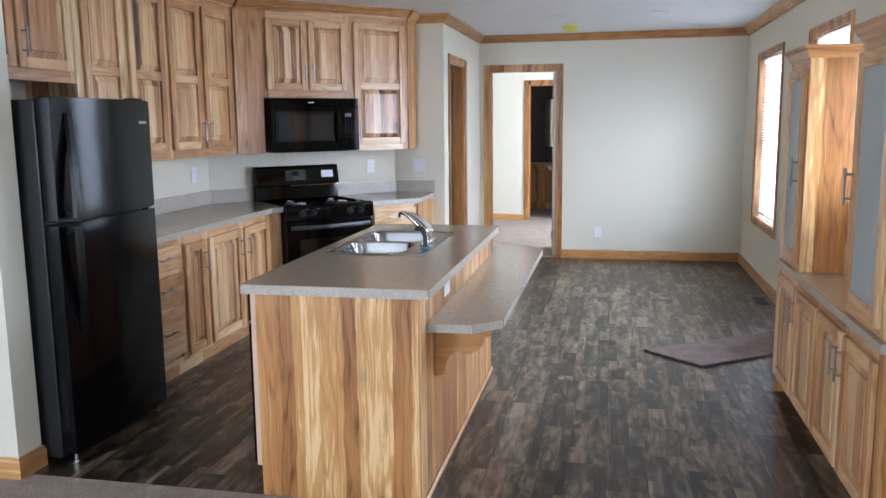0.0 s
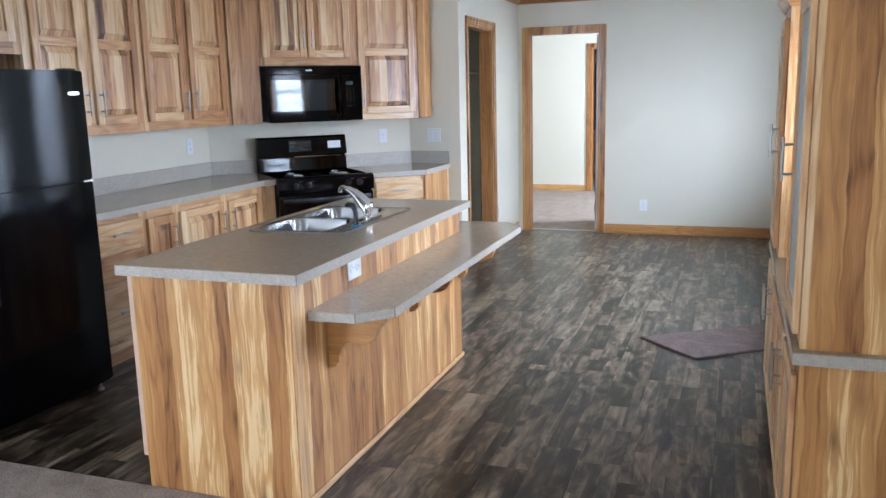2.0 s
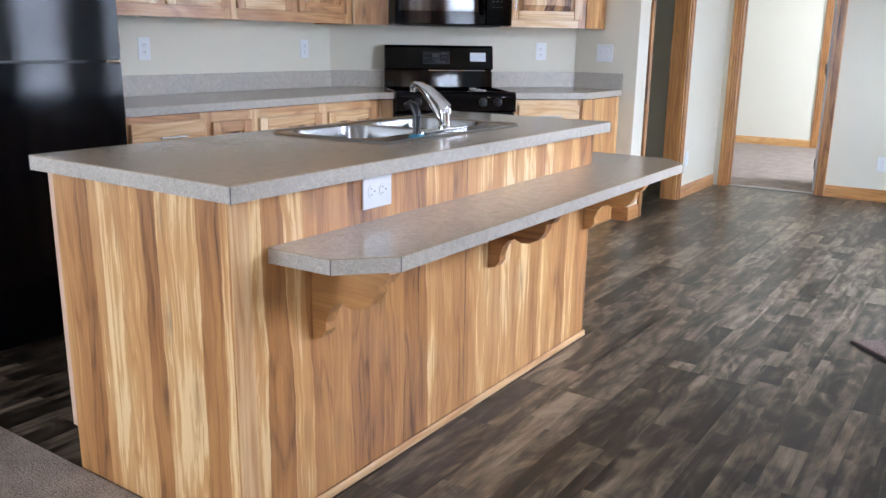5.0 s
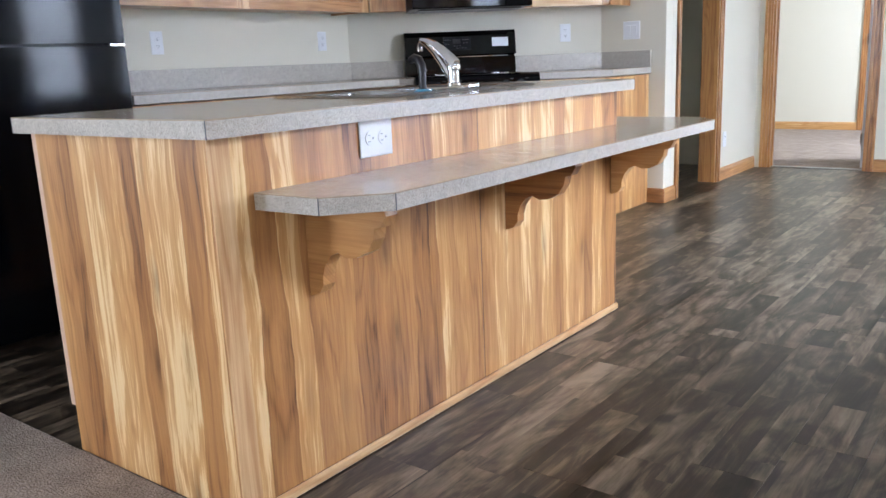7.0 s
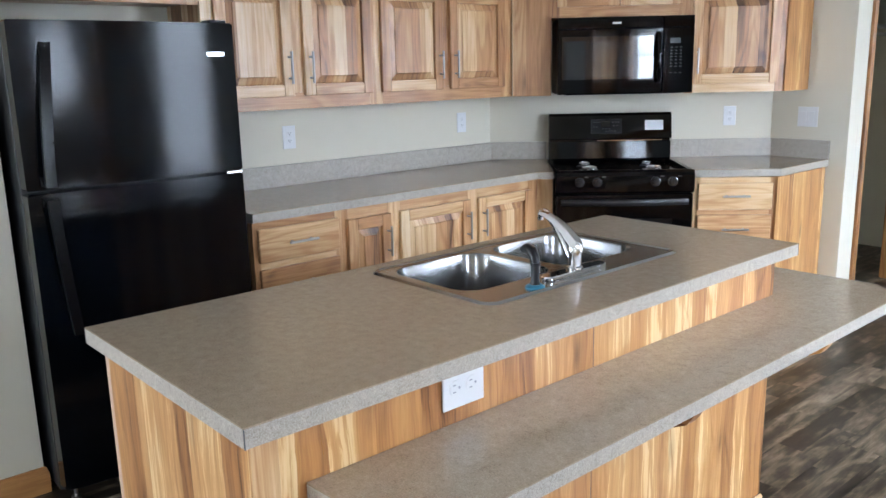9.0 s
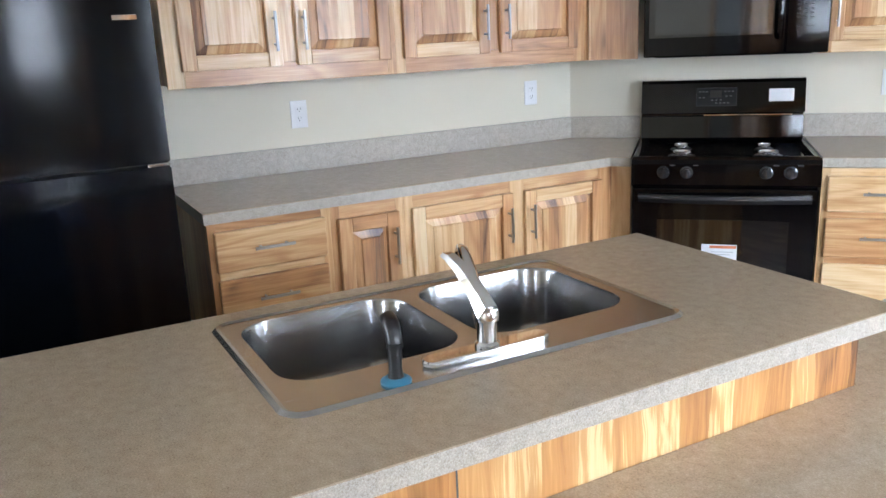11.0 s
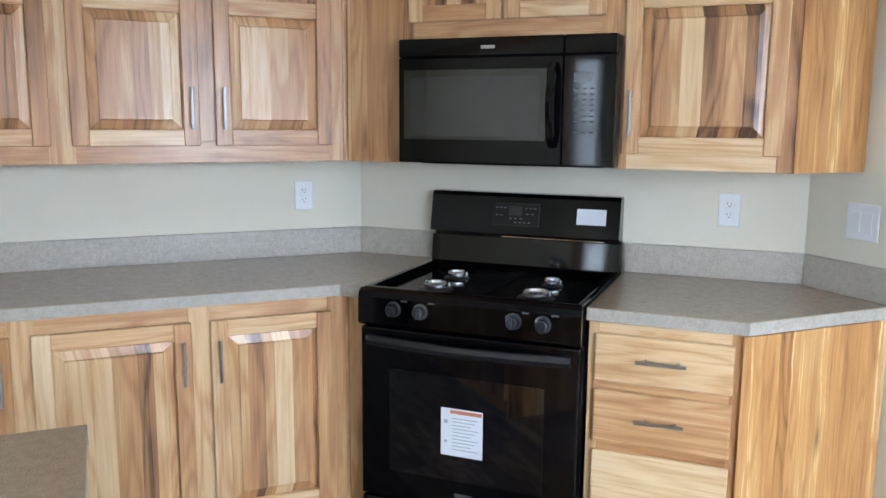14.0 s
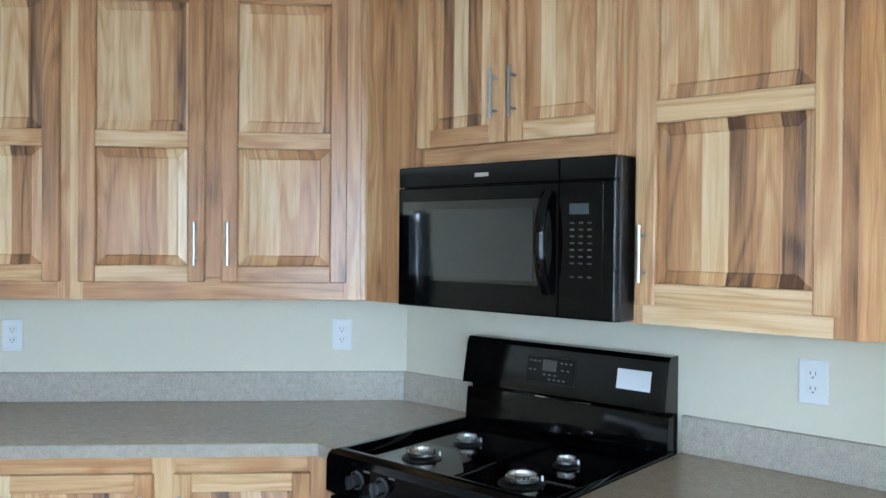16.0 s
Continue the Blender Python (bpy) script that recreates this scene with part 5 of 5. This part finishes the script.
    baseboard((X_PANTRY, 8.879), (X_PANTRY, Y_FAR - 0.017), (1, 0), (0, 0), M_TRIMY)
    baseboard((X_PANTRY, Y_BACK), (X_PANTRY, 7.960), (1, 0), (-1, 0), M_TRIMY)
    baseboard((-1.443, Y_BACK), (X_PANTRY, Y_BACK), (0, -1), (0, 1), M_TRIMX)
    baseboard((X_LIVING, 3.425), (-2.385, 3.425), (0, -1), (0, 1), M_TRIMX)
    baseboard((-2.385, 3.425), (-2.385, 3.575), (1, 0), (-1, 1), M_TRIMY)
    baseboard((-3.9, Y_BED), (-1.196, Y_BED), (0, -1), (0, 0), M_TRIMX)
    baseboard((-0.334, Y_BED), (X_RIGHT, Y_BED), (0, -1), (0, 0), M_TRIMX)
    # openings
    door_frame("door_frame_1", pose(-1.214, Y_FAR, 0), 0.769, 2.122, T)
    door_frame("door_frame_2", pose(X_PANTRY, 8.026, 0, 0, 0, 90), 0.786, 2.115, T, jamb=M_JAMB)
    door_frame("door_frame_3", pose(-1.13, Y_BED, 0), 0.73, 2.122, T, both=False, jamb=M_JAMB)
    for i, q in enumerate(WINDOWS):
        window(i + 1, *q)
    tagged(part("threshold", B(-1.195, -0.464, Y_FAR + 0.03, Y_FAR + 0.09, 0.0005, 0.009, 0.003), M_NICKEL), "thin metal threshold strip in the doorway", kind="structure")
    # bedroom door, open
    d = thing("bedroom_door", pose(-0.468, Y_FAR + T + 0.002, 0, 0, 0, 93), "white painted door standing open into the bedroom", "door")
    part("door_leaf", B(0.004, 0.71, -0.0, 0.035, 0.012, 2.095, 0.002), M_WHITE, d)
    hb = bmesh.new()
    tube(hb, [(0.65, 0.036, 0.99), (0.65, 0.040, 0.99), (0.65, 0.060, 0.99), (0.65, 0.072, 0.99), (0.65, 0.092, 0.99), (0.65, 0.097, 0.99)], [0.03, 0.028, 0.011, 0.026, 0.026, 0.010], 16)
    part("door_knob", hb, M_NICKEL, d, "round nickel door knob", smooth=True)
    for z in (0.25, 1.05, 1.85):
        part("hinge", tube(bmesh.new(), [(0.0, 0.040, z - 0.045), (0.0, 0.040, z + 0.045)], 0.006, 8), M_BRASS, d)


M_GROUND = plain("ground", (0.32, 0.29, 0.24), 0.9)


def planks():
    """Vinyl planks, staggered row by row."""
    f = bpy.data.objects["floor"]
    W, L = 0.178, 1.22
    meshes = {}
    rnd = random.Random(4)
    x = X_LEFT - 0.0
    while x < X_RIGHT - 0.01:
        w = min(W, X_RIGHT - 0.001 - x)
        y = Y_SEAM - rnd.choice((0.15, 0.4, 0.65, 0.9, 1.1))
        end = Y_FAR + 0.03
        while y < end:
            a, b = max(y, Y_SEAM), min(y + L, end)
            if b - a > 0.01:
                key = (round(w, 3), round(b - a, 3))
                if key not in meshes:
                    bm = B(0.0004, w - 0.0004, 0.0004, b - a - 0.0004, -0.004, 0.0)
                    bmesh.ops.recalc_face_normals(bm, faces=bm.faces)
                    me = bpy.data.meshes.new("plank")
                    bm.to_mesh(me)
                    bm.free()
                    me.materials.append(M_FLOOR)
                    meshes[key] = me
                ob = new("plank", meshes[key])
                ob.parent = f
                ob.location = (x, a, 0)
            y += L
        x += W


def small_things():
    outlet(pose(X_LEFT, 5.082, 1.168, 0, 0, 90), "white outlet with red and black test buttons above the counter")
    outlet(pose(X_LEFT, 6.297, 1.171, 0, 0, 90), "white duplex outlet above the counter")
    o = D2(3.97, 0.0)
    outlet(pose(*o, 1.171, 0, 0, 45), "white duplex outlet above the counter beside the cooker")
    outlet(pose(-1.572, Y_BACK, 1.166), "white double rocker light switch by the counter", "light_switch", 2, switch=True)
    outlet(pose(0.026, Y_FAR, 0.308), "white duplex outlet low on the far wall")
    outlet(pose(X_PANTRY, 9.0, 0.32, 0, 0, 90), "white duplex outlet low on the wall beside the doorway")
    outlet(pose(IX1 + 0.0005, 3.997, 0.828, 0, 0, 90), "square white double outlet on the island side above the bar", horizontal=True)
    # offcut of carpet on the floor
    m = thing("carpet_offcut", pose(0, 0, 0.001), "loose four-sided offcut of taupe carpet lying on the vinyl", "rug")
    part("carpet_piece", prism(bmesh.new(), [(0.752, 5.667), (1.33, 6.093), (1.38, 6.66), (0.413, 5.996)], 0.004, 0.014, 0.003), M_MAT, m)
    part("backing", prism(bmesh.new(), [(0.750, 5.662), (1.334, 6.091), (1.384, 6.666), (0.408, 5.996)], 0.0, 0.0035), M_SLOT, m, "dark backing edge")
    v = thing("floor_register", pose(1.45, 7.75, 0.0), "dark metal floor register near the wall", "vent")
    part("frame", B(-0.06, 0.06, -0.14, 0.14, 0.0008, 0.006, 0.002), M_RUBBER, v)
    for k in range(12):
        part("slat", B(-0.045, 0.045, -0.122 + k * 0.022, -0.112 + k * 0.022, 0.0062, 0.009), M_SLOT, v)
    for x, y in ((-0.35, 8.18), (0.58, 8.18)):
        l = thing("recessed_light", pose(x, y, CEIL), "white recessed ceiling downlight, switched off", "ceiling light", "recessed ceiling lights")
        part("trim_ring", lathe(bmesh.new(), [(0.085, 0.0), (0.083, -0.006), (0.065, -0.008), (0.060, -0.001)], (0, 0, 0), 28), M_WHITE, l)
        part("lens", lathe(bmesh.new(), [(0.058, -0.0015), (0.05, -0.004), (0.001, -0.005)], (0, 0, 0), 28), M_WHITE, l)
    a = thing("smoke_alarm", pose(-0.27, 8.95, CEIL), "ceiling smoke alarm in a yellow plastic dust cover", "smoke alarm")
    part("body", lathe(bmesh.new(), [(0.062, -0.001), (0.062, -0.018), (0.05, -0.026)], (0, 0, 0), 24), M_WHITE, a)
    part("dust_cover", lathe(bmesh.new(), [(0.075, -0.014), (0.072, -0.03), (0.060, -0.058), (0.04, -0.066), (0.001, -0.068)], (0, 0, 0), 24), M_YELLOW, a, "yellow dust cover")


def closet():
    wall_with_holes("wall_closet", "y", -2.25, -2.13, Y_BACK + 0.121, Y_FAR - 0.001, [])
    c = thing("closet_shelf", pose(-2.128, Y_BACK + 0.125, 0), "plain white shelf with a hanging rail in the closet", "shelf")
    part("board", B(0, 0.34, 0, 1.88, SHELF, SHELF + 0.018, 0.001), M_WHITE, c)
    part("hanging_rail", tube(bmesh.new(), [(0.28, 0.0, SHELF - 0.05), (0.28, 1.88, SHELF - 0.05)], 0.013, 12), M_WHITE, c, smooth=True)
    outlet(pose(-2.13, 8.75, 1.16, 0, 0, 90), "white light switch inside the closet", "light_switch", 1, switch=True)


SHELF = 1.72


def bathroom():
    v = thing("bathroom_vanity", pose(-1.0, 15.59, 0), "dark wooden vanity cabinet in the unlit bathroom", "cabinet")
    part("body", B(-0.9, 0.9, -0.5, -0.002, 0.0, 0.80), M_TRIM, v)
    for k in range(4):
        part("door", raised(bmesh.new(), -0.88 + 0.44 * k, -0.46 + 0.44 * k, 0.12, 0.74, -0.502, -0.516), (M_TRIM, M_TRIM), v)
    part("vanity_top", B(-0.92, 0.92, -0.53, -0.002, 0.801, 0.84, 0.004), M_TOP, v)
    m = thing("wall_mirror", pose(-0.75, 15.598, 0), "frameless mirror above the bathroom vanity", "mirror")
    part("mirror_glass", B(-0.3, 0.55, -0.008, -0.002, 1.1, 1.95), M_MIRROR, m)


structure()
island()
dishwasher()
island_top()
bar_top()
fridge()
cooker()
microwave()
upper_left_run()
over_fridge()
upper_diag()
base_left_run()
base_diag()
counters()
hutch()
sink()
faucet()
small_things()
bathroom()
closet()
planks()
